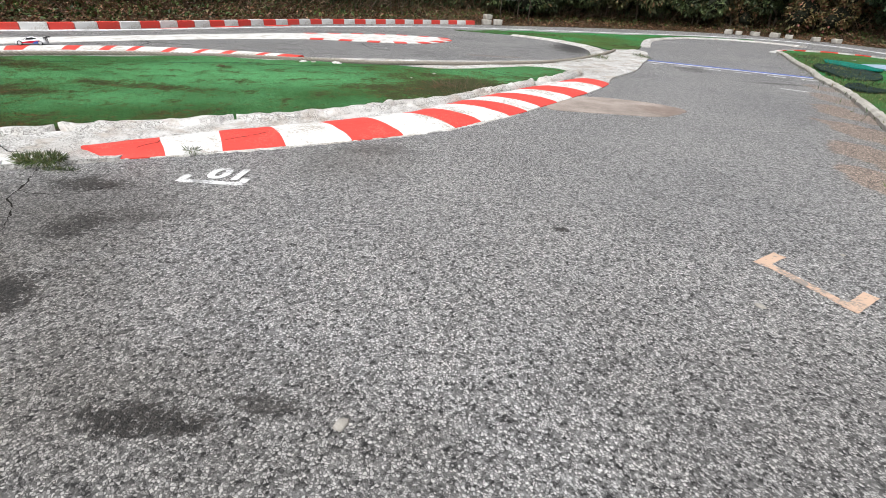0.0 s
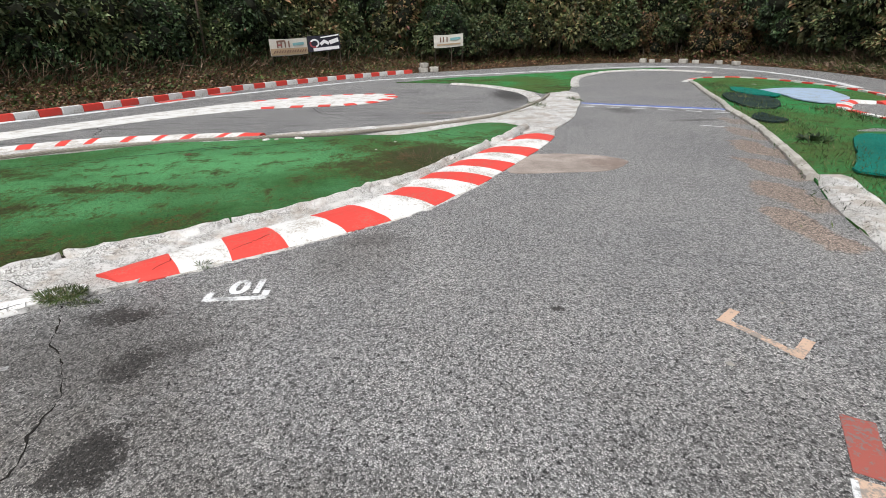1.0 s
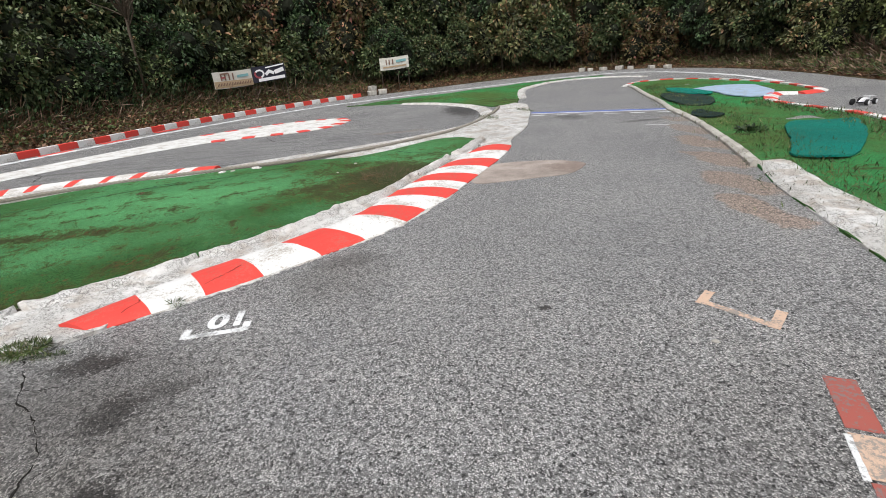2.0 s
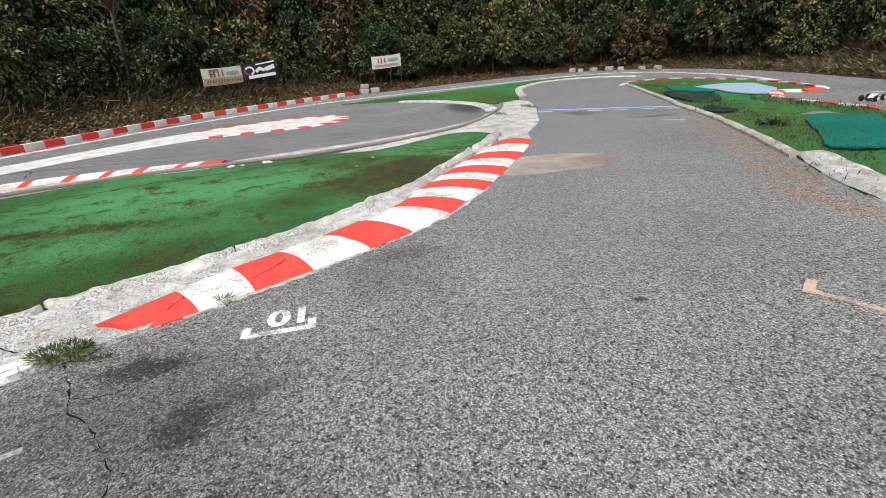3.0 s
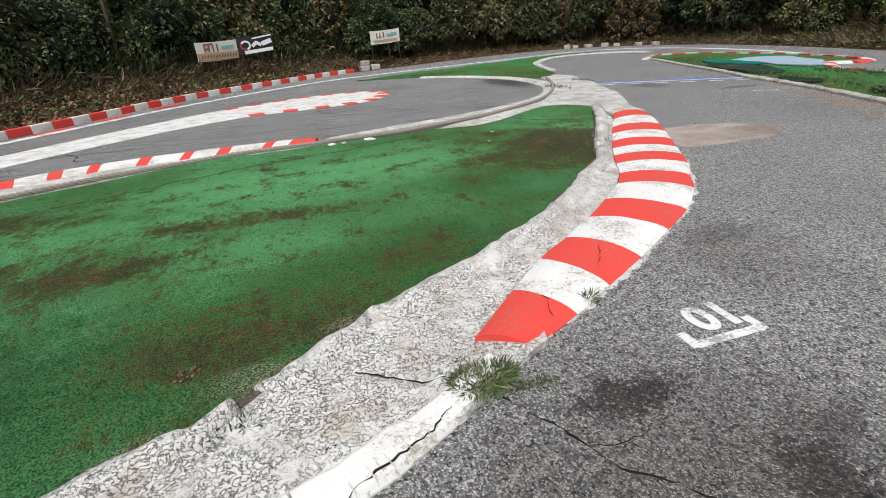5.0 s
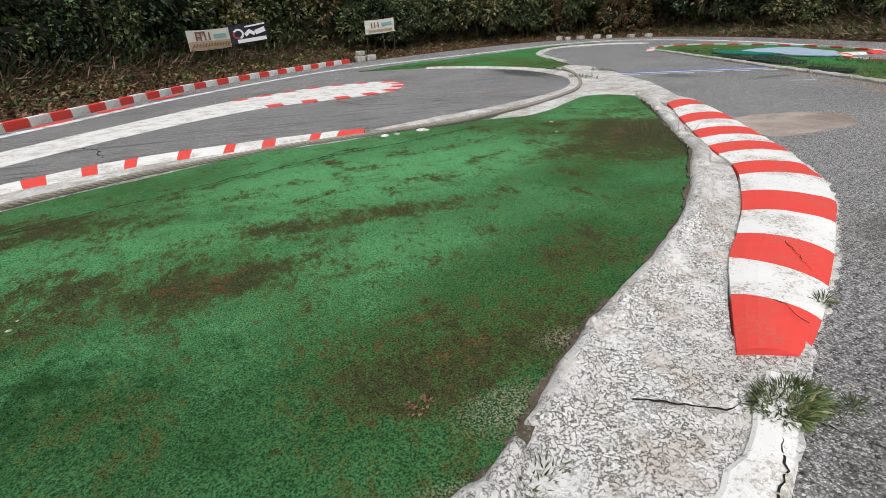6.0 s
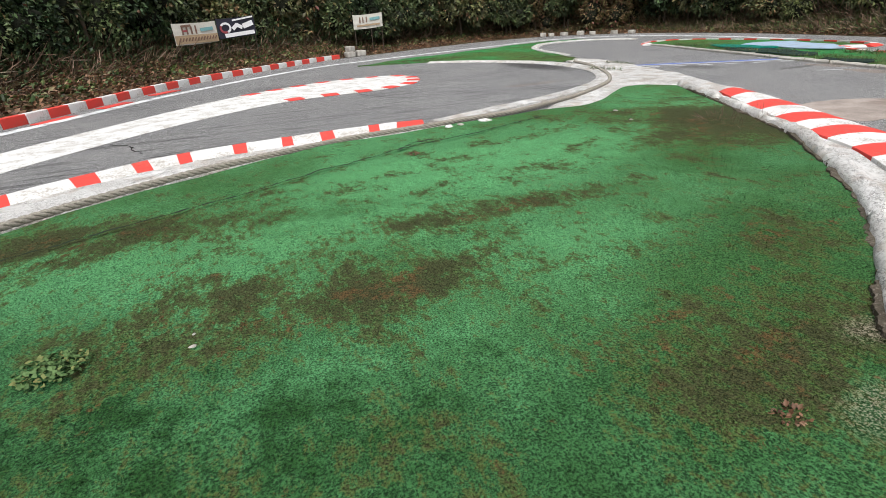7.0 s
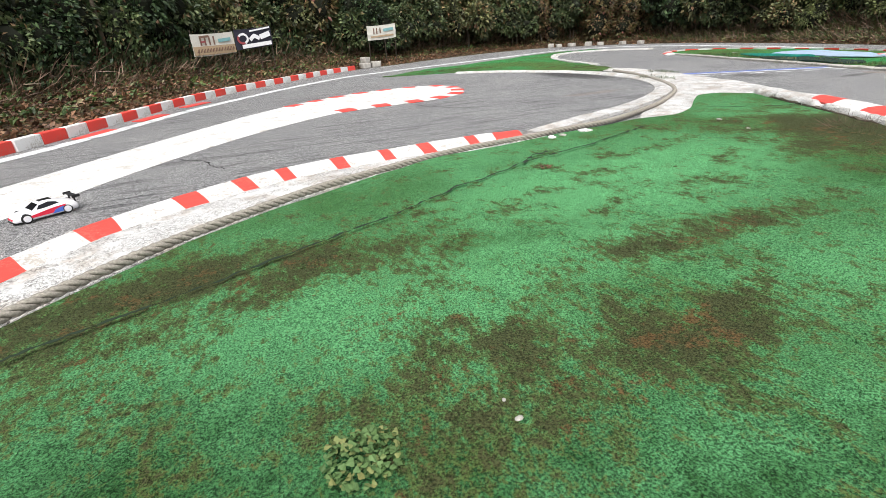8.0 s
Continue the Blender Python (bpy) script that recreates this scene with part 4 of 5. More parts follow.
# seam where two lengths of turf overlap
crack([(-10.2, 5.8), (-8.92, 6.48), (-8.23, 6.79), (-7.4, 7.12), (-6.67, 7.42), (-6.0, 7.7), (-5.4, 8.03), (-4.9, 8.22), (-4.05, 8.58), (-3.21, 8.75), (-1.76, 9.25)], 0.022, 9, turf, 0.062, EDGE_DARK, 0.022)
crack([(-4.3, 8.4), (-4.05, 8.68), (-3.7, 8.72)], 0.04, 19, turf, 0.064, EDGE_DARK, 0.05)
crack([(0.3, 9.9), (0.6, 9.5), (1.1, 9.15), (1.6, 9.1)], 0.025, 10, turf, 0.06, EDGE_DARK, 0.03)

# ---- banners on posts in front of the hedge ----
SIGN_PALE = plain("faded_banner", (0.62, 0.60, 0.54), 0.6)
SIGN_TAN = plain("faded_tan_print", (0.42, 0.31, 0.2), 0.6)
SIGN_DARK = plain("dark_banner", (0.03, 0.03, 0.045), 0.5)
SIGN_WHITE = plain("white_print", (0.82, 0.82, 0.84), 0.5)
SIGN_INK = plain("brown_print", (0.2, 0.12, 0.09), 0.6)
SIGN_RED = plain("dull_red_print", (0.32, 0.07, 0.08), 0.6)
SIGN_GREEN = plain("blue_green_print", (0.2, 0.4, 0.42), 0.6)


def banner(at, width, height, rz, label, cloth, shapes, tilt=0.0):
    root = thing("banner_sign", at, label, "sign", "banners by the hedge", rz=rz)
    bm = bmesh.new()
    bmesh.ops.create_grid(bm, x_segments=14, y_segments=8, size=0.5)
    for v in bm.verts:
        x, y = v.co.x, v.co.y
        v.co = Vector((x * width, 0.02 * noise.noise((x * 5, y * 4, at[0])), (y + 0.5) * height + tilt * x - 0.03 * (1 - 4 * x * x)))
    bmesh.ops.solidify(bm, geom=bm.faces[:], thickness=0.012)
    part("cloth", bm, cloth, root)
    for k in (-0.46, 0.1, 0.47):
        v, f = tube([(k * width, 0.06, -at[2] + 0.1), (k * width + 0.02, 0.06, 0), (k * width, 0.06, height + 0.12)], 0.022, 6)
        mesh_object("post", v, f, STEEL, root, "thin rusty steel post")
    for i, (x0, z0, x1, z1, w, mat) in enumerate(shapes):
        p, q = (x0 * width, z0 * height + tilt * x0), (x1 * width, z1 * height + tilt * x1)
        pts = bar(p, q, w * height)
        y = -0.034 - 0.0015 * i
        v = [(x, y, z) for x, z in pts] + [(x, y + 0.01, z) for x, z in pts]
        mesh_object("print", v, [(0, 1, 2, 3), (7, 6, 5, 4), (0, 4, 5, 1), (1, 5, 6, 2), (2, 6, 7, 3), (3, 7, 4, 0)], mat, root)
    return root


bars_a = [(-0.49, 0.22, 0.49, 0.2, 0.4, SIGN_TAN)]
bars_a += [(x, 0.45, x, 0.85, 0.09, SIGN_INK) for x in (-0.3, -0.2, -0.1, 0.0)] + [(-0.32, 0.84, -0.1, 0.86, 0.1, SIGN_INK), (-0.3, 0.62, -0.2, 0.62, 0.08, SIGN_RED), (0.1, 0.62, 0.4, 0.66, 0.16, SIGN_GREEN)]
bars_a += [(x, 0.14, x + 0.045, 0.3, 0.06, SIGN_INK) for x in np.linspace(-0.42, 0.4, 13)]
banner((-7.5, 27.6, 1.25), 2.15, 0.82, 40, "faded pale and tan printed banner on thin posts", SIGN_PALE, bars_a, 0.06)
ring = [(-0.3 + 0.13 * math.cos(a), 0.5 + 0.24 * math.sin(a), -0.3 + 0.13 * math.cos(a + 0.7), 0.5 + 0.24 * math.sin(a + 0.7), 0.11, SIGN_RED if 2 < a < 5 else SIGN_WHITE) for a in np.arange(0, 6.3, 0.63)]
letters = [(-0.12, 0.4, 0.02, 0.62, 0.2, SIGN_WHITE), (0.0, 0.6, 0.14, 0.42, 0.2, SIGN_WHITE), (0.16, 0.48, 0.44, 0.62, 0.26, SIGN_WHITE), (-0.1, 0.84, 0.46, 0.93, 0.08, SIGN_WHITE), (-0.35, 0.1, 0.45, 0.13, 0.2, SIGN_WHITE)]
banner((-5.82, 28.7, 1.42), 1.85, 0.8, 28, "dark banner with white and red shapes on thin posts", SIGN_DARK, ring + letters, 0.12)
bars_c = [(x, 0.4, x, 0.8, 0.1, SIGN_INK) for x in (-0.28, -0.18, -0.06)] + [(0.05, 0.6, 0.4, 0.64, 0.2, SIGN_GREEN), (-0.4, 0.2, 0.4, 0.2, 0.12, SIGN_TAN)]
banner((1.28, 32.4, 1.42), 2.0, 0.72, 20, "small faded pale printed banner before the hedge", SIGN_PALE, bars_c, 0.1)


# ---- hedge: shrubs with leafy crowns ----
def leaf_cloud(points, outward, lengths, widths, droop, rng):
    """Folded leaves at the points: vertices and faces."""
    n = len(points)
    d = outward + rng.normal(0, 0.55, (n, 3)) + np.array((0, 0, -droop))
    d /= np.linalg.norm(d, axis=1)[:, None]
    side = np.cross(d, rng.normal(0, 1, (n, 3)) * 0.6 + np.array((0, 0, 1.0)))
    side /= np.linalg.norm(side, axis=1)[:, None] + 1e-9
    up_ = np.cross(side, d)
    l, w = lengths[:, None], widths[:, None]
    base, tip = points, points + d * l
    mid_ = points + d * l * 0.5
    v = np.stack([base, mid_ + side * w * 0.5 + up_ * w * 0.22, tip - up_ * w * 0.15, mid_ - side * w * 0.5 + up_ * w * 0.22], 1).reshape(-1, 3)
    i = np.arange(n)[:, None] * 4
    f = np.concatenate([i + np.array([[0, 2, 1]]), i + np.array([[0, 3, 2]])], 0)
    return v, f


def fast_mesh(name, v, f, material):
    me = bpy.data.meshes.new(name)
    me.vertices.add(len(v))
    me.vertices.foreach_set("co", np.asarray(v, np.float32).ravel())
    me.loops.add(len(f) * 3)
    me.loops.foreach_set("vertex_index", np.asarray(f, np.int32).ravel())
    me.polygons.add(len(f))
    me.polygons.foreach_set("loop_start", np.arange(len(f), dtype=np.int32) * 3)
    me.update(calc_edges=True)
    me.materials.append(material)
    return me


def shrub(seed, leaf, material, label, leaves=5200, lobes=22):
    """A shrub about 4 m wide and 4 m high, standing at its own origin."""
    rng = np.random.default_rng(seed)
    root = thing("shrub", (0, 0, -50), label, "shrub", "hedge round the track")
    cent, rad = [], []
    for k in range(lobes):
        a, h = rng.uniform(0, 2 * math.pi), rng.uniform(0.15, 1.0) ** 0.8
        r = 1.55 * math.sqrt(max(0.05, 1 - (h - 0.35) ** 2 / 0.5)) * rng.uniform(0.55, 1.0)
        cent.append((r * math.cos(a), r * math.sin(a), 0.35 + 3.3 * h))
        rad.append(rng.uniform(0.55, 0.95))
    cent, rad = np.array(cent), np.array(rad)
    sprays = leaves // 8
    pick = rng.choice(lobes, sprays, p=rad ** 2 / (rad ** 2).sum())
    out = rng.normal(0, 1, (sprays, 3))
    out /= np.linalg.norm(out, axis=1)[:, None]
    tips = cent[pick] + out * (rad[pick] * rng.uniform(0.72, 1.12, sprays))[:, None]
    ln = rng.uniform(0.6, 1.25, leaves) * leaf
    own = rng.integers(0, sprays, leaves)
    dirs = out[own] + rng.normal(0, 0.62, (leaves, 3))
    dirs /= np.linalg.norm(dirs, axis=1)[:, None]
    pts = tips[own] + (dirs - out[own]) * leaf * 0.75
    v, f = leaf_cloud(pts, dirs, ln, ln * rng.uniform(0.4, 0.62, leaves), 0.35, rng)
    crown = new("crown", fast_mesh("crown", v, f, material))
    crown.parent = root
    # dark lumps added inside the lobes, for inner shade and against see-through
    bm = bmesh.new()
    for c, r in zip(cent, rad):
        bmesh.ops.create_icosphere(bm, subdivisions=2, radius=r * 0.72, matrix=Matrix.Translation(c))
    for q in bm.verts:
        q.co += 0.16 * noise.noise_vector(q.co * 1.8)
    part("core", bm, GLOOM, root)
    for k in range(2):
        a = rng.uniform(0, 6.28)
        e = cent[rng.integers(lobes)]
        pts = smooth([(0.2 * math.cos(a), 0.2 * math.sin(a), -0.6), (0.25 * math.cos(a), 0.25 * math.sin(a), 0.8), tuple(e * np.array((0.6, 0.6, 0.8))), tuple(e)], 0.3)
        v, f = tube(pts, np.linspace(0.09, 0.025, len(pts)), 6)
        mesh_object("trunk" if k == 0 else "limb", v, f, BARK, root, smoothed=True)
    return root


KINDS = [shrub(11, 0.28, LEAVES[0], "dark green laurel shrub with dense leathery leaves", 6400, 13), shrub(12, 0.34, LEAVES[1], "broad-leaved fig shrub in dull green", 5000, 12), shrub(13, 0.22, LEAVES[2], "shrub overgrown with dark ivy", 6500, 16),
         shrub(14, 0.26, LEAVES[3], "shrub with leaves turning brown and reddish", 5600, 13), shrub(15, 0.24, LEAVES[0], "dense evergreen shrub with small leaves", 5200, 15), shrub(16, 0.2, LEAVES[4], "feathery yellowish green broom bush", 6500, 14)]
rng = np.random.default_rng(5)
used = set()


def plant(x, y, z, kind, sx, sz, rz):
    m = pose(x, y, z, 0, 0, rz) @ Matrix.Diagonal((sx, sx, sz, 1))
    src = KINDS[kind]
    if kind not in used:
        used.add(kind)
        src.matrix_basis = m
        return
    o = copy_thing(src, Matrix.Identity(4))
    o.matrix_basis = m


stations = np.r_[0, np.cumsum(np.linalg.norm(np.diff(OUTER, axis=0), axis=1))]
# the hedge stands nearer to the track on the far bend
CLOSER = ((0, 56, 62, 90, 97, 200), (0.1, 0.1, -2.3, -2.3, 0.3, 0.3))
for row, (off, gap, zz, low, high) in enumerate(((5.2, 1.8, 0.35, 0.7, 1.05), (7.2, 2.0, 1.9, 0.9, 1.35), (9.6, 2.6, 4.2, 1.1, 1.6), (12.0, 3.2, 6.5, 1.3, 1.9))):
    s = 14.0 + row
    while s < stations[-1] - 16:
        x, y = (np.interp(s, stations, OUTER[:, k]) for k in (0, 1))
        nx, ny = (np.interp(s, stations, nrm[:, k]) for k in (0, 1))
        d = off + rng.uniform(-0.4, 0.4) + float(np.interp(s, CLOSER[0], CLOSER[1]))
        kind = int(rng.choice(5, p=[0.26, 0.24, 0.24, 0.09, 0.17]))
        if s > 92 and row < 3:
            kind = 5 if rng.uniform() < 0.75 else 2
        sc = rng.uniform(low, high)
        plant(x + nx * d, y + ny * d, zz + rng.uniform(-0.3, 0.2), kind, sc, sc * rng.uniform(0.9, 1.15), rng.uniform(0, 360))
        s += gap * rng.uniform(0.8, 1.2)

# bare branching shrub that stands out of the hedge
bare = thing("bare_tree", (-11.0, 25.2, 3.6), "leafless grey-brown tree with many spreading branches", "tree")
g = np.random.default_rng(77)
v, f = tube([(0, 0, -2.2), (0.05, 0, 0.5), (0.1, 0.05, 1.6)], [0.07, 0.06, 0.05], 8)
mesh_object("trunk", v, f, BARK, bare, smoothed=True)
for k in range(26):
    a, tilt_ = g.uniform(0, 6.28), g.uniform(0.35, 1.2)
    ln = g.uniform(1.2, 2.6)
    d = np.array((math.cos(a) * math.sin(tilt_), math.sin(a) * math.sin(tilt_), math.cos(tilt_)))
    p0 = np.array((0.1, 0.05, g.uniform(0.7, 1.6)))
    pts = smooth([tuple(p0), tuple(p0 + d * ln * 0.4 + g.normal(0, 0.08, 3)), tuple(p0 + d * ln * 0.75 + g.normal(0, 0.14, 3)), tuple(p0 + d * ln + np.array((0, 0, 0.3)))], 0.15)
    v, f = tube(pts, np.linspace(0.045, 0.012, len(pts)), 5)
    mesh_object("branch", v, f, BARK, bare, smoothed=True)

# ivy and dry stalks at the foot of the hedge, fallen leaves on the bank
def scatter_bank(name, count, near, far, ln, material, label, category, upright, seed, start=16, stop=117):
    g = np.random.default_rng(seed)
    s = g.uniform(start, stop, count)
    d = g.uniform(near, far, count)
    x = np.interp(s, stations, OUTER[:, 0]) + np.interp(s, stations, nrm[:, 0]) * d
    y = np.interp(s, stations, OUTER[:, 1]) + np.interp(s, stations, nrm[:, 1]) * d
    z = np.interp(d, [p[0] for p in PROFILE], [p[1] for p in PROFILE]) + 0.03
    z = z + (g.uniform(0, 1, count) ** 2 * upright if upright else 0)
    out = np.stack([-np.interp(s, stations, nrm[:, 0]), -np.interp(s, stations, nrm[:, 1]), np.full(count, 0.3 + upright)], 1)
    size = g.uniform(0.6, 1.4, count) * ln
    v, f = leaf_cloud(np.stack([x, y, z], 1), out, size, size * (0.05 if name == "dry_stalks" else 0.12 if name in ("bank_grass", "bank_straw") else 0.55), 0.0, g)
    tagged(new(name, fast_mesh(name, v, f, material)), label, category, kind="stuff")


scatter_bank("fallen_leaves", 30000, 0.15, 4.6, 0.14, LITTER, "brown fallen leaves strewn over the bank", "leaves", 0.0, 21)
scatter_bank("ivy", 70000, 3.3, 8.5, 0.17, LEAVES[2], "dark ivy creeping at the hedge's foot", "ivy", 1.1, 22)
scatter_bank("dry_stalks", 9000, 2.4, 4.8, 0.55, DRY, "dry brown stalks and twigs under the hedge", "twigs", 0.5, 23)
scatter_bank("bank_weeds", 9000, 1.2, 4.0, 0.16, GRASS, "low green weeds on the bank", "weeds", 0.12, 24)
scatter_bank("bank_grass", 14000, 0.3, 4.5, 0.22, GRASS, "tufty green and dry grass on the bank", "grass", 0.15, 25, 84, 112)
scatter_bank("bank_straw", 6000, 0.3, 4.0, 0.3, DRY, "pale dry grass stalks on the bank", "grass", 0.2, 26, 84, 112)

# chipped concrete showing along the kerb's foot
u = np.linspace(0.0, 0.55, 700)
foot, back = along(KERB_OUT, u), along(KERB_IN, u)
away = (foot - back) / np.linalg.norm(foot - back, axis=1)[:, None]
wide = np.array([0.018 + 0.05 * noise.noise((x * 3, y * 3, 21)) + 0.03 * noise.noise((x * 14, y * 14, 21)) + 0.012 * noise.noise((x * 45, y * 45, 21)) for x, y in foot])
v, f = band(foot - away * 0.02, foot + away * np.maximum(wide, -0.015)[:, None], [(0.0, 0.012), (0.6, 0.010), (1.0, 0.003)], 0.004, 12.0, skirt=0.003)
mesh_object("chipped_edge", v, f, CONCRETE, kerb)


# ---- small plants on the track ----
def tuft(at, size, blades, ln, material, label, seed, flat=0.5, name="grass_tuft", broad=0.12):
    g = np.random.default_rng(seed)
    a, r = g.uniform(0, 6.28, blades), np.sqrt(g.uniform(0, 1, blades))
    p = np.stack([r * np.cos(a) * size[0], r * np.sin(a) * size[1], np.zeros(blades)], 1)
    out = np.stack([np.cos(a) * r, np.sin(a) * r, np.full(blades, flat)], 1)
    l = g.uniform(0.5, 1.3, blades) * ln
    v, f = leaf_cloud(p, out, l, l * broad, 0.0, g)
    o = tagged(new(name, fast_mesh(name, v, f, material)), label, "plant")
    o.matrix_basis = pose(*at, 0, 0, 10)
    return o


tuft((-2.76, 2.95, 0.045), (0.17, 0.09), 1300, 0.062, TUFT_GREEN, "green grass tuft growing from the broken kerb", 31, 0.3)
tuft((-2.52, 2.86, 0.005), (0.12, 0.035), 160, 0.04, GRASS, "sparse grass sprouting from a crack", 32)
tuft((-1.85, 3.48, 0.03), (0.05, 0.03), 60, 0.06, GRASS, "tiny weed in the kerb's joint", 33)
tuft((-3.95, 2.97, 0.05), (0.12, 0.05), 150, 0.06, GRASS, "dry grass by the broken concrete", 34)
tuft((0.2, 7.35, 0.05), (0.45, 0.5), 260, 0.2, DRY, "dry dead grass on bare soil", 36, 0.4, "dry_grass", 0.02)
tuft((7.3, 8.2, 0.05), (0.25, 0.25), 120, 0.12, LEAVES[2], "dark green weed by the mat", 37, 0.8, "weed", 0.5)
tuft((3.3, 14.0, 0.05), (0.2, 0.5), 200, 0.1, GRASS, "weeds along the concrete edge", 38)
tuft((4.75, 15.2, 0.04), (0.12, 0.5), 200, 0.09, GRASS, "weeds growing at the apron's edge", 39)
for i, (x, y) in enumerate(((-4.24, 3.5), (-4.2, 8.2))):
    tuft((x, y, 0.05), (0.07, 0.05), 60, 0.025, LITTER, "small clump of dead brown debris on turf", 40 + i, 0.3, "debris_clump", 0.6)


weed = thing("weed", (-7.1, 5.14, 0.055), "low weed with small green leaves growing through the turf", "plant")
g = np.random.default_rng(35)
leaf_shapes = []
for k in range(3):
    bm = bmesh.new()
    ring_ = [bm.verts.new((0.022 * math.cos(t) * (1 + 0.25 * math.cos(3 * t)), 0.020 * math.sin(t) * (1 + 0.25 * math.cos(3 * t)), 0.004 * math.cos(2 * t + k))) for t in np.linspace(0, 6.283, 12, endpoint=False)]
    bm.faces.new(ring_)
    bmesh.ops.solidify(bm, geom=bm.faces[:], thickness=0.0015)
    me = bpy.data.meshes.new("leaf")
    bm.to_mesh(me)
    bm.free()
    me.materials.append(WEED)
    leaf_shapes.append(me)
for k in range(220):
    a, r = g.uniform(0, 6.28), math.sqrt(g.uniform(0, 1)) * 0.14
    o = new("leaf", leaf_shapes[k % 3])
    o.parent = weed
    o.matrix_basis = pose(r * math.cos(a) * 1.1, r * math.sin(a), g.uniform(0.005, 0.03 + 0.03 * (1 - r / 0.14)), g.uniform(-35, 35), g.uniform(-35, 35), g.uniform(0, 360)) @ Matrix.Scale(g.uniform(0.4, 0.85), 4)


# pile of the turf: short fibres, thickest where the camera passes
edge_pts = np.array([tuple(p) for p in TURF_EDGE])
g = np.random.default_rng(61)
count = 150000
px, py = g.uniform(-9.4, 0.6, count), g.uniform(2.6, 9.6, count)
below = np.interp(px, edge_pts[:, 0], edge_pts[:, 1])
above = np.interp(px, [p[0] for p in left_edge], [p[1] for p in left_edge])
ok = (py > below + 0.02) & (py < above - 0.02) & (g.uniform(0, 1, count) < np.clip(1.5 - 0.22 * np.hypot(px + 5.9, py - 4.8), 0.12, 1))
px, py = px[ok], py[ok]
count = len(px)
pz = np.array([0.035 + 0.025 * noise.noise((x * 0.7, y * 0.7, 0.245)) + 0.01 * noise.noise((x * 2.1, y * 2.1, 3)) for x, y in zip(px, py)]) - 0.002
ln = g.uniform(0.010, 0.024, count)
v, f = leaf_cloud(np.stack([px, py, pz], 1), np.stack([g.normal(0, 0.5, count), g.normal(0, 0.5, count), np.full(count, 0.9)], 1), ln, ln * 0.28, 0.0, g)
tagged(new("turf_pile", fast_mesh("turf_pile", v, f, TURF)), "short frayed green fibres of artificial turf", "turf", kind="stuff")


def weeds_on_strip(name, line, lo, hi, spread, count, ln, seed, label):
    g = np.random.default_rng(seed)
    c = along(line, g.uniform(lo, hi, count))
    p = np.stack([c[:, 0] + g.normal(spread, abs(spread) * 0.6, count), c[:, 1] + g.normal(0, 0.2, count), np.full(count, 0.03)], 1)
    out = np.stack([g.normal(0, 0.5, count), g.normal(0, 0.5, count), np.ones(count)], 1)
    l = g.uniform(0.5, 1.3, count) * ln
    v, f = leaf_cloud(p, out, l, l * 0.12, 0.0, g)
    tagged(new(name, fast_mesh(name, v, f, GRASS)), label, "grass", kind="stuff")


weeds_on_strip("weeds", RIGHT_K, 0.12, 0.95, 0.7, 5000, 0.09, 51, "short weeds along the kerb stones")
weeds_on_strip("weeds", RIGHT_FAR, 0.55, 0.95, -0.4, 2500, 0.12, 52, "short weeds along the far kerb")

# pebbles and torn scraps lying about
scraps = [(-6.47, 5.07, 0.014), (-6.47, 5.19, 0.008), (-0.5, 9.0, 0.03), (2.1, 1.9, 0.02), (2.9, 2.6, 0.012), (0.29, 0.86, 0.022), (-0.8, 8.3, 0.02), (-2.55, 9.6, 0.08), (-3.2, 9.5, 0.06), (-3.0, 9.53, 0.05), (2.2, 0.6, 0.012), (-3.66, 3.28, 0.022)]
for i, (x, y, s) in enumerate(scraps):
    bm = bmesh.new()
    bmesh.ops.create_icosphere(bm, subdivisions=2, radius=1.0)
    for q in bm.verts:
        q.co = (q.co + 0.35 * noise.noise_vector(q.co * 1.5 + Vector((i, i, 0))))
        q.co = Vector((q.co.x * s * 1.4, q.co.y * s, q.co.z * s * 0.45))
    o = part("pebble", bm, WHITE if s > 0.05 else STONE, smoothed=True)
    o.matrix_basis = pose(x, y, 0.004 + (0.035 if (y > 3.4) else 0), 0, 0, i * 50)
    tagged(o, "small pale broken stone lying on the surface", "stone", "loose pebbles")


# ---- model cars ----
BODY = Mat("glossy_white_shell", 0.25).done((0.78, 0.78, 0.8))
STRIPE = Mat("glossy_red_print", 0.25).done((0.62, 0.03, 0.06))
BLUE = Mat("glossy_blue_print", 0.3).done((0.06, 0.14, 0.5))
GLASS = Mat("dark_tinted_window", 0.1).done((0.012, 0.012, 0.015))
RIM = Mat("white_rim", 0.35).done((0.7, 0.7, 0.72))


def wheel(parent, x, y, r, w):
    bm = bmesh.new()
    bmesh.ops.create_cone(bm, cap_ends=True, segments=24, radius1=r, radius2=r, depth=w, matrix=pose(x, y, r, 90))
    bmesh.ops.bevel(bm, geom=[e for e in bm.edges if len(e.link_faces) == 2 and any(len(f.verts) > 4 for f in e.link_faces)], offset=r * 0.15, segments=2, affect="EDGES")
    tyre = part("wheel", bm, BLACK, parent, smoothed=False)
    side = 1 if y > 0 else -1
    bm = bmesh.new()
    bmesh.ops.create_cone(bm, cap_ends=True, segments=20, radius1=r * 0.68, radius2=r * 0.68, depth=0.006, matrix=pose(x, y + side * w / 2, r, 90))
    for k in range(5):
        a = k * 72
        bmesh.ops.create_cube(bm, size=1.0, matrix=pose(x, y + side * (w / 2 + 0.004), r, 0, a) @ Matrix.Translation((r * 0.35, 0, 0)) @ Matrix.Diagonal((r * 0.6, 0.006, r * 0.16, 1)))
    part("rim", bm, RIM, tyre, "white spoked rim")


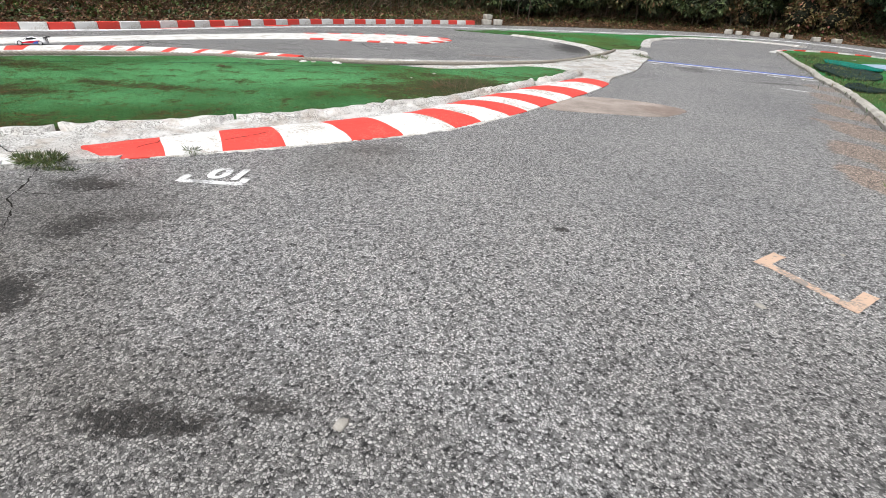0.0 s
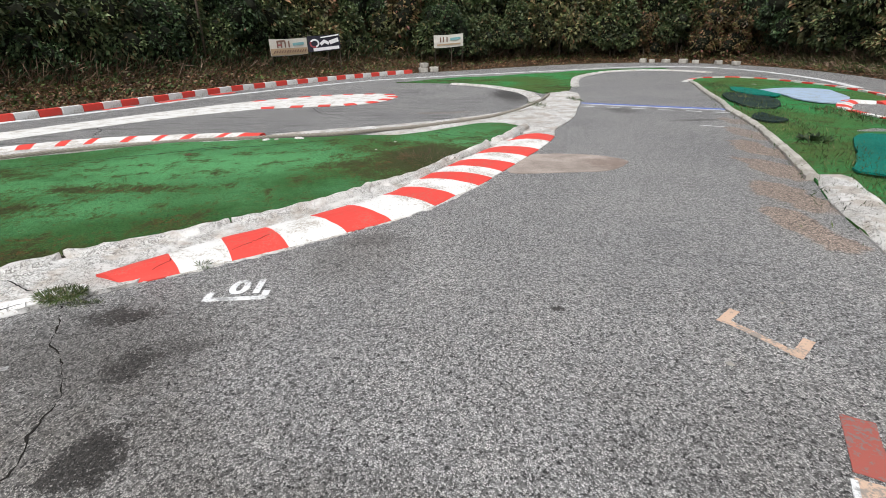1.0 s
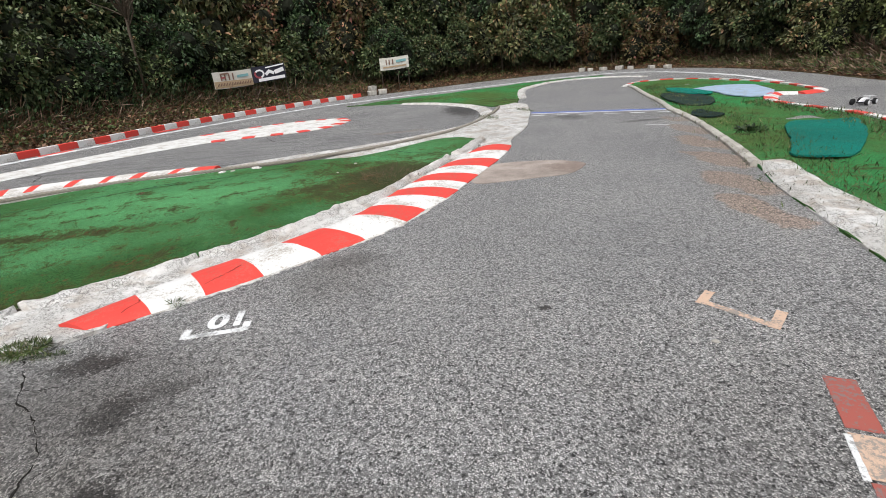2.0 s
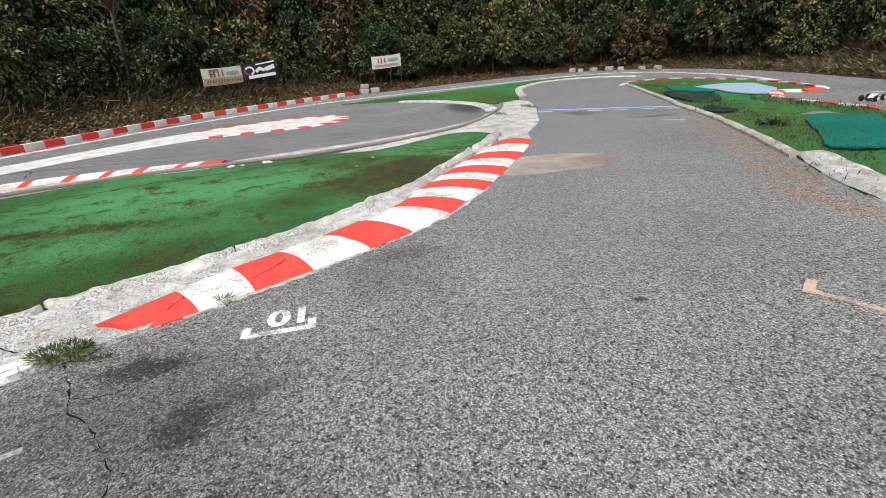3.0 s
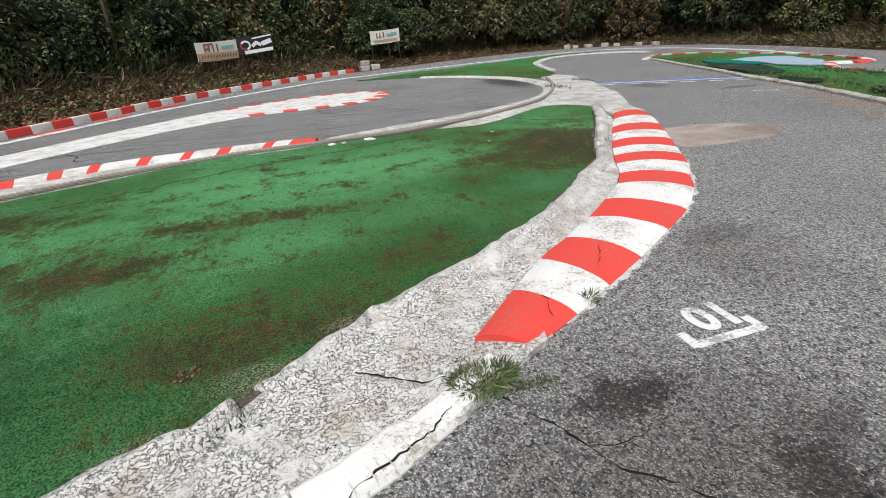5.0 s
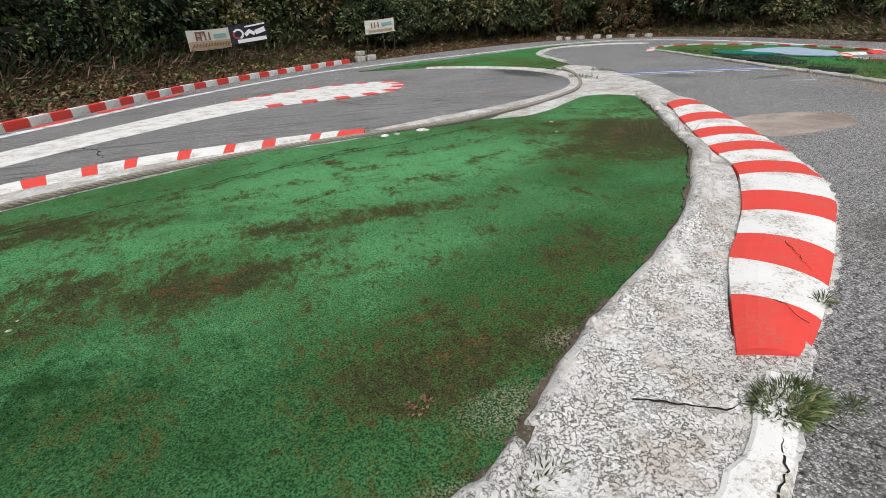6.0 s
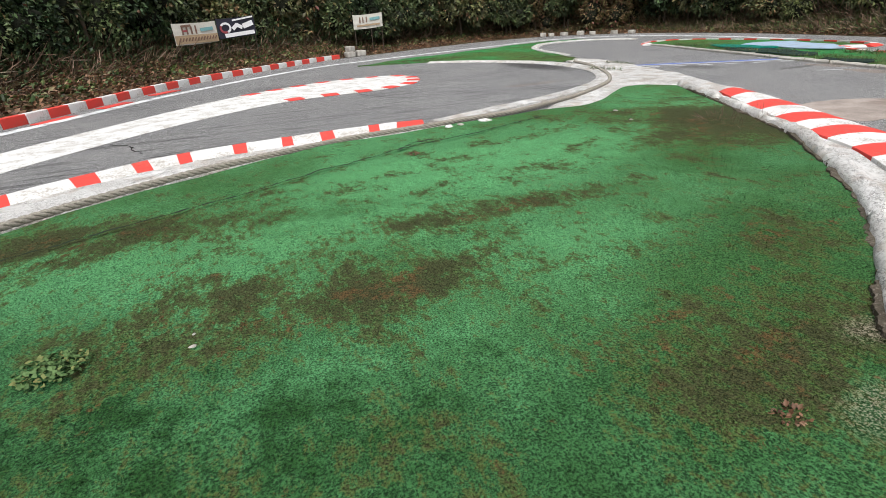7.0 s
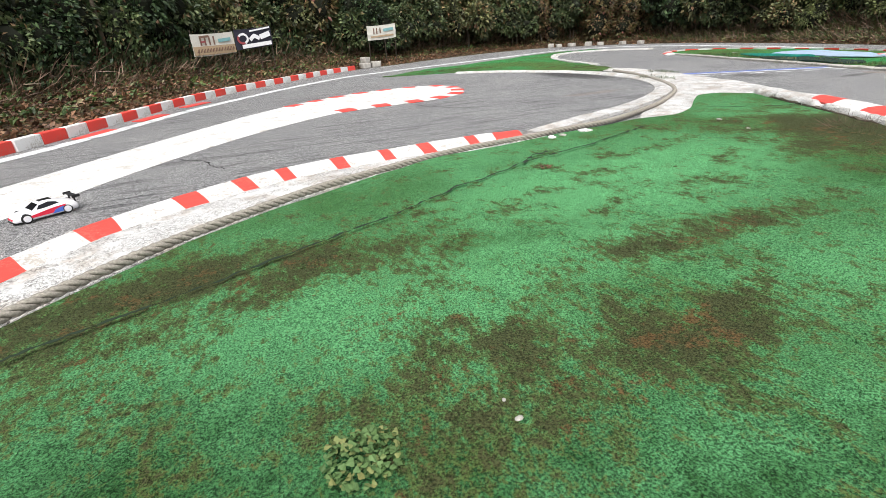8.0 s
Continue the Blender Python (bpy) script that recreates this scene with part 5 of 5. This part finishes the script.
def model_car(at, rz):
    """A model coupe, 0.56 m long, nose towards +x."""
    car = thing("model_car", at, "white model race coupe with red and blue stripes on the asphalt", "model car", rz=rz)
    prof = [(-0.39, 0.05, 0.115, 0.15), (-0.36, 0.04, 0.15, 0.165), (-0.26, 0.035, 0.178, 0.178), (-0.12, 0.035, 0.172, 0.172), (0.05, 0.035, 0.152, 0.170), (0.18, 0.035, 0.145, 0.172), (0.29, 0.035, 0.128, 0.168), (0.36, 0.035, 0.098, 0.15), (0.39, 0.04, 0.07, 0.11)]
    verts, faces = [], []
    for x, z0, z1, hw in prof:
        for y, z in ((-hw, z0), (-hw * 1.02, (z0 + z1) / 2), (-hw * 0.93, z1 * 0.94), (-hw * 0.5, z1), (0, z1 * 1.015), (hw * 0.5, z1), (hw * 0.93, z1 * 0.94), (hw * 1.02, (z0 + z1) / 2), (hw, z0)):
            verts.append((x, y, z))
    m = 9
    for i in range(len(prof) - 1):
        faces += [(i * m + k, i * m + (k + 1) % m, (i + 1) * m + (k + 1) % m, (i + 1) * m + k) for k in range(m)]
    faces += [tuple(reversed(range(m))), tuple((len(prof) - 1) * m + k for k in range(m))]
    mesh_object("shell", verts, faces, BODY, car, smoothed=True)
    cab = [(-0.27, 0.165, 0.13), (-0.2, 0.20, 0.125), (-0.1, 0.235, 0.112), (0.0, 0.238, 0.112), (0.08, 0.205, 0.125), (0.16, 0.148, 0.14)]
    verts, faces = [], []
    for x, z1, hw in cab:
        for y, z in ((-hw * 1.2, 0.13), (-hw, z1 * 0.93), (-hw * 0.55, z1), (hw * 0.55, z1), (hw, z1 * 0.93), (hw * 1.2, 0.13)):
            verts.append((x, y, z))
    for i in range(len(cab) - 1):
        faces += [(i * 6 + k, i * 6 + k + 1, (i + 1) * 6 + k + 1, (i + 1) * 6 + k) for k in range(5)]
    faces += [tuple(reversed(range(6))), tuple(5 * 6 + k for k in range(6))]
    mesh_object("cabin", verts, faces, BODY, car, smoothed=True)
    for sgn in (-1, 1):
        y = sgn
        v = [(-0.19, y * 0.147, 0.152), (0.10, y * 0.151, 0.150), (0.06, y * 0.132, 0.198), (-0.06, y * 0.121, 0.219), (-0.15, y * 0.129, 0.197)]
        v += [(a, b * 0.9, c) for a, b, c in v]
        mesh_object("side_window", v, [(0, 1, 2, 3, 4), (9, 8, 7, 6, 5)] + [(k, (k + 1) % 5, 5 + (k + 1) % 5, 5 + k) for k in range(5)], GLASS, car)
        v = [(-0.2, y * 0.181, 0.06), (0.2, y * 0.177, 0.06), (0.24, y * 0.178, 0.085), (-0.06, y * 0.180, 0.13), (-0.24, y * 0.178, 0.14)]
        v += [(a, b * 0.95, c) for a, b, c in v]
        mesh_object("stripe", v, [(0, 1, 2, 3, 4), (9, 8, 7, 6, 5)] + [(k, (k + 1) % 5, 5 + (k + 1) % 5, 5 + k) for k in range(5)], STRIPE, car, "red side stripe")
        v = [(-0.2, y * 0.1825, 0.05), (-0.05, y * 0.1825, 0.05), (-0.1, y * 0.1825, 0.1), (-0.2, y * 0.1825, 0.12)]
        v += [(a, b * 0.95, c) for a, b, c in v]
        mesh_object("stripe", v, [(0, 1, 2, 3), (7, 6, 5, 4)] + [(k, (k + 1) % 4, 4 + (k + 1) % 4, 4 + k) for k in range(4)], BLUE, car, "blue rear stripe")
        for x in (-0.24, 0.245):
            wheel(car, x, sgn * 0.155, 0.066, 0.06)
        bm = bmesh.new()
        bmesh.ops.create_uvsphere(bm, u_segments=12, v_segments=8, radius=0.028, matrix=Matrix.Translation((0.335, sgn * 0.11, 0.105)))
        part("headlight", bm, RIM, car, "pale round headlight", True)
    v = [(0.155, -0.125, 0.156), (0.155, 0.125, 0.156), (0.065, 0.105, 0.216), (0.065, -0.105, 0.216), (0.15, -0.125, 0.14), (0.15, 0.125, 0.14), (0.055, 0.105, 0.2), (0.055, -0.105, 0.2)]
    mesh_object("windscreen", v, [(0, 1, 2, 3), (7, 6, 5, 4), (0, 4, 5, 1), (1, 5, 6, 2), (2, 6, 7, 3), (3, 7, 4, 0)], GLASS, car)
    bm = bmesh.new()
    box(bm, -0.125, 0.02, -0.062, 0.062, 0.225, 0.2415, 0.003)
    part("roof_panel", bm, GLASS, car, "black roof panel")
    bm = bmesh.new()
    box(bm, 0.33, 0.395, -0.12, 0.12, 0.02, 0.045, 0.006)
    part("splitter", bm, BLACK, car)
    bm = bmesh.new()
    box(bm, 0.36, 0.393, -0.1, 0.1, 0.05, 0.08, 0.008)
    part("nose_print", bm, STRIPE, car, "red nose panel")
    bm = bmesh.new()
    box(bm, -0.43, -0.35, -0.17, 0.17, 0.205, 0.214, 0.003)
    for y in (-0.1, 0.1):
        box(bm, -0.39, -0.37, y - 0.005, y + 0.005, 0.12, 0.207)
    for y in (-0.172, 0.172):
        box(bm, -0.44, -0.34, y - 0.004, y + 0.004, 0.192, 0.228)
    part("rear_wing", bm, BLACK, car, "black rear wing")
    for o in car.children_recursive:
        o.data.transform(Matrix.Scale(0.72, 4))
    return car


def model_buggy(at, rz):
    car = thing("model_buggy", at, "small black and white model buggy on the asphalt", "model car", rz=rz)
    bm = bmesh.new()
    box(bm, -0.2, 0.24, -0.05, 0.05, 0.05, 0.075, 0.01)
    part("chassis", bm, BLACK, car)
    v, f = [], []
    for x, z, w in ((-0.18, 0.1, 0.06), (-0.05, 0.16, 0.055), (0.05, 0.15, 0.05), (0.22, 0.09, 0.03)):
        v += [(x, -w, 0.075), (x, -w * 0.7, z), (x, w * 0.7, z), (x, w, 0.075)]
    for i in range(3):
        f += [(i * 4 + k, i * 4 + k + 1, i * 4 + k + 5, i * 4 + k + 4) for k in range(3)]
    f += [(3, 2, 1, 0), (12, 13, 14, 15)]
    mesh_object("shell", v, f, BODY, car)
    bm = bmesh.new()
    box(bm, -0.27, -0.18, -0.11, 0.11, 0.18, 0.19, 0.003)
    box(bm, -0.24, -0.22, -0.02, 0.02, 0.08, 0.185)
    part("rear_wing", bm, BODY, car)
    for x in (-0.17, 0.19):
        for y in (-0.15, 0.15):
            wheel(car, x, y, 0.07, 0.07)
        bm = bmesh.new()
        box(bm, x - 0.012, x + 0.012, -0.14, 0.14, 0.062, 0.078)
        part("axle", bm, BLACK, car)
    return car


model_car((-9.3, 9.72, 0.003), 212)
model_buggy((11.7, 10.1, 0.003), 200)
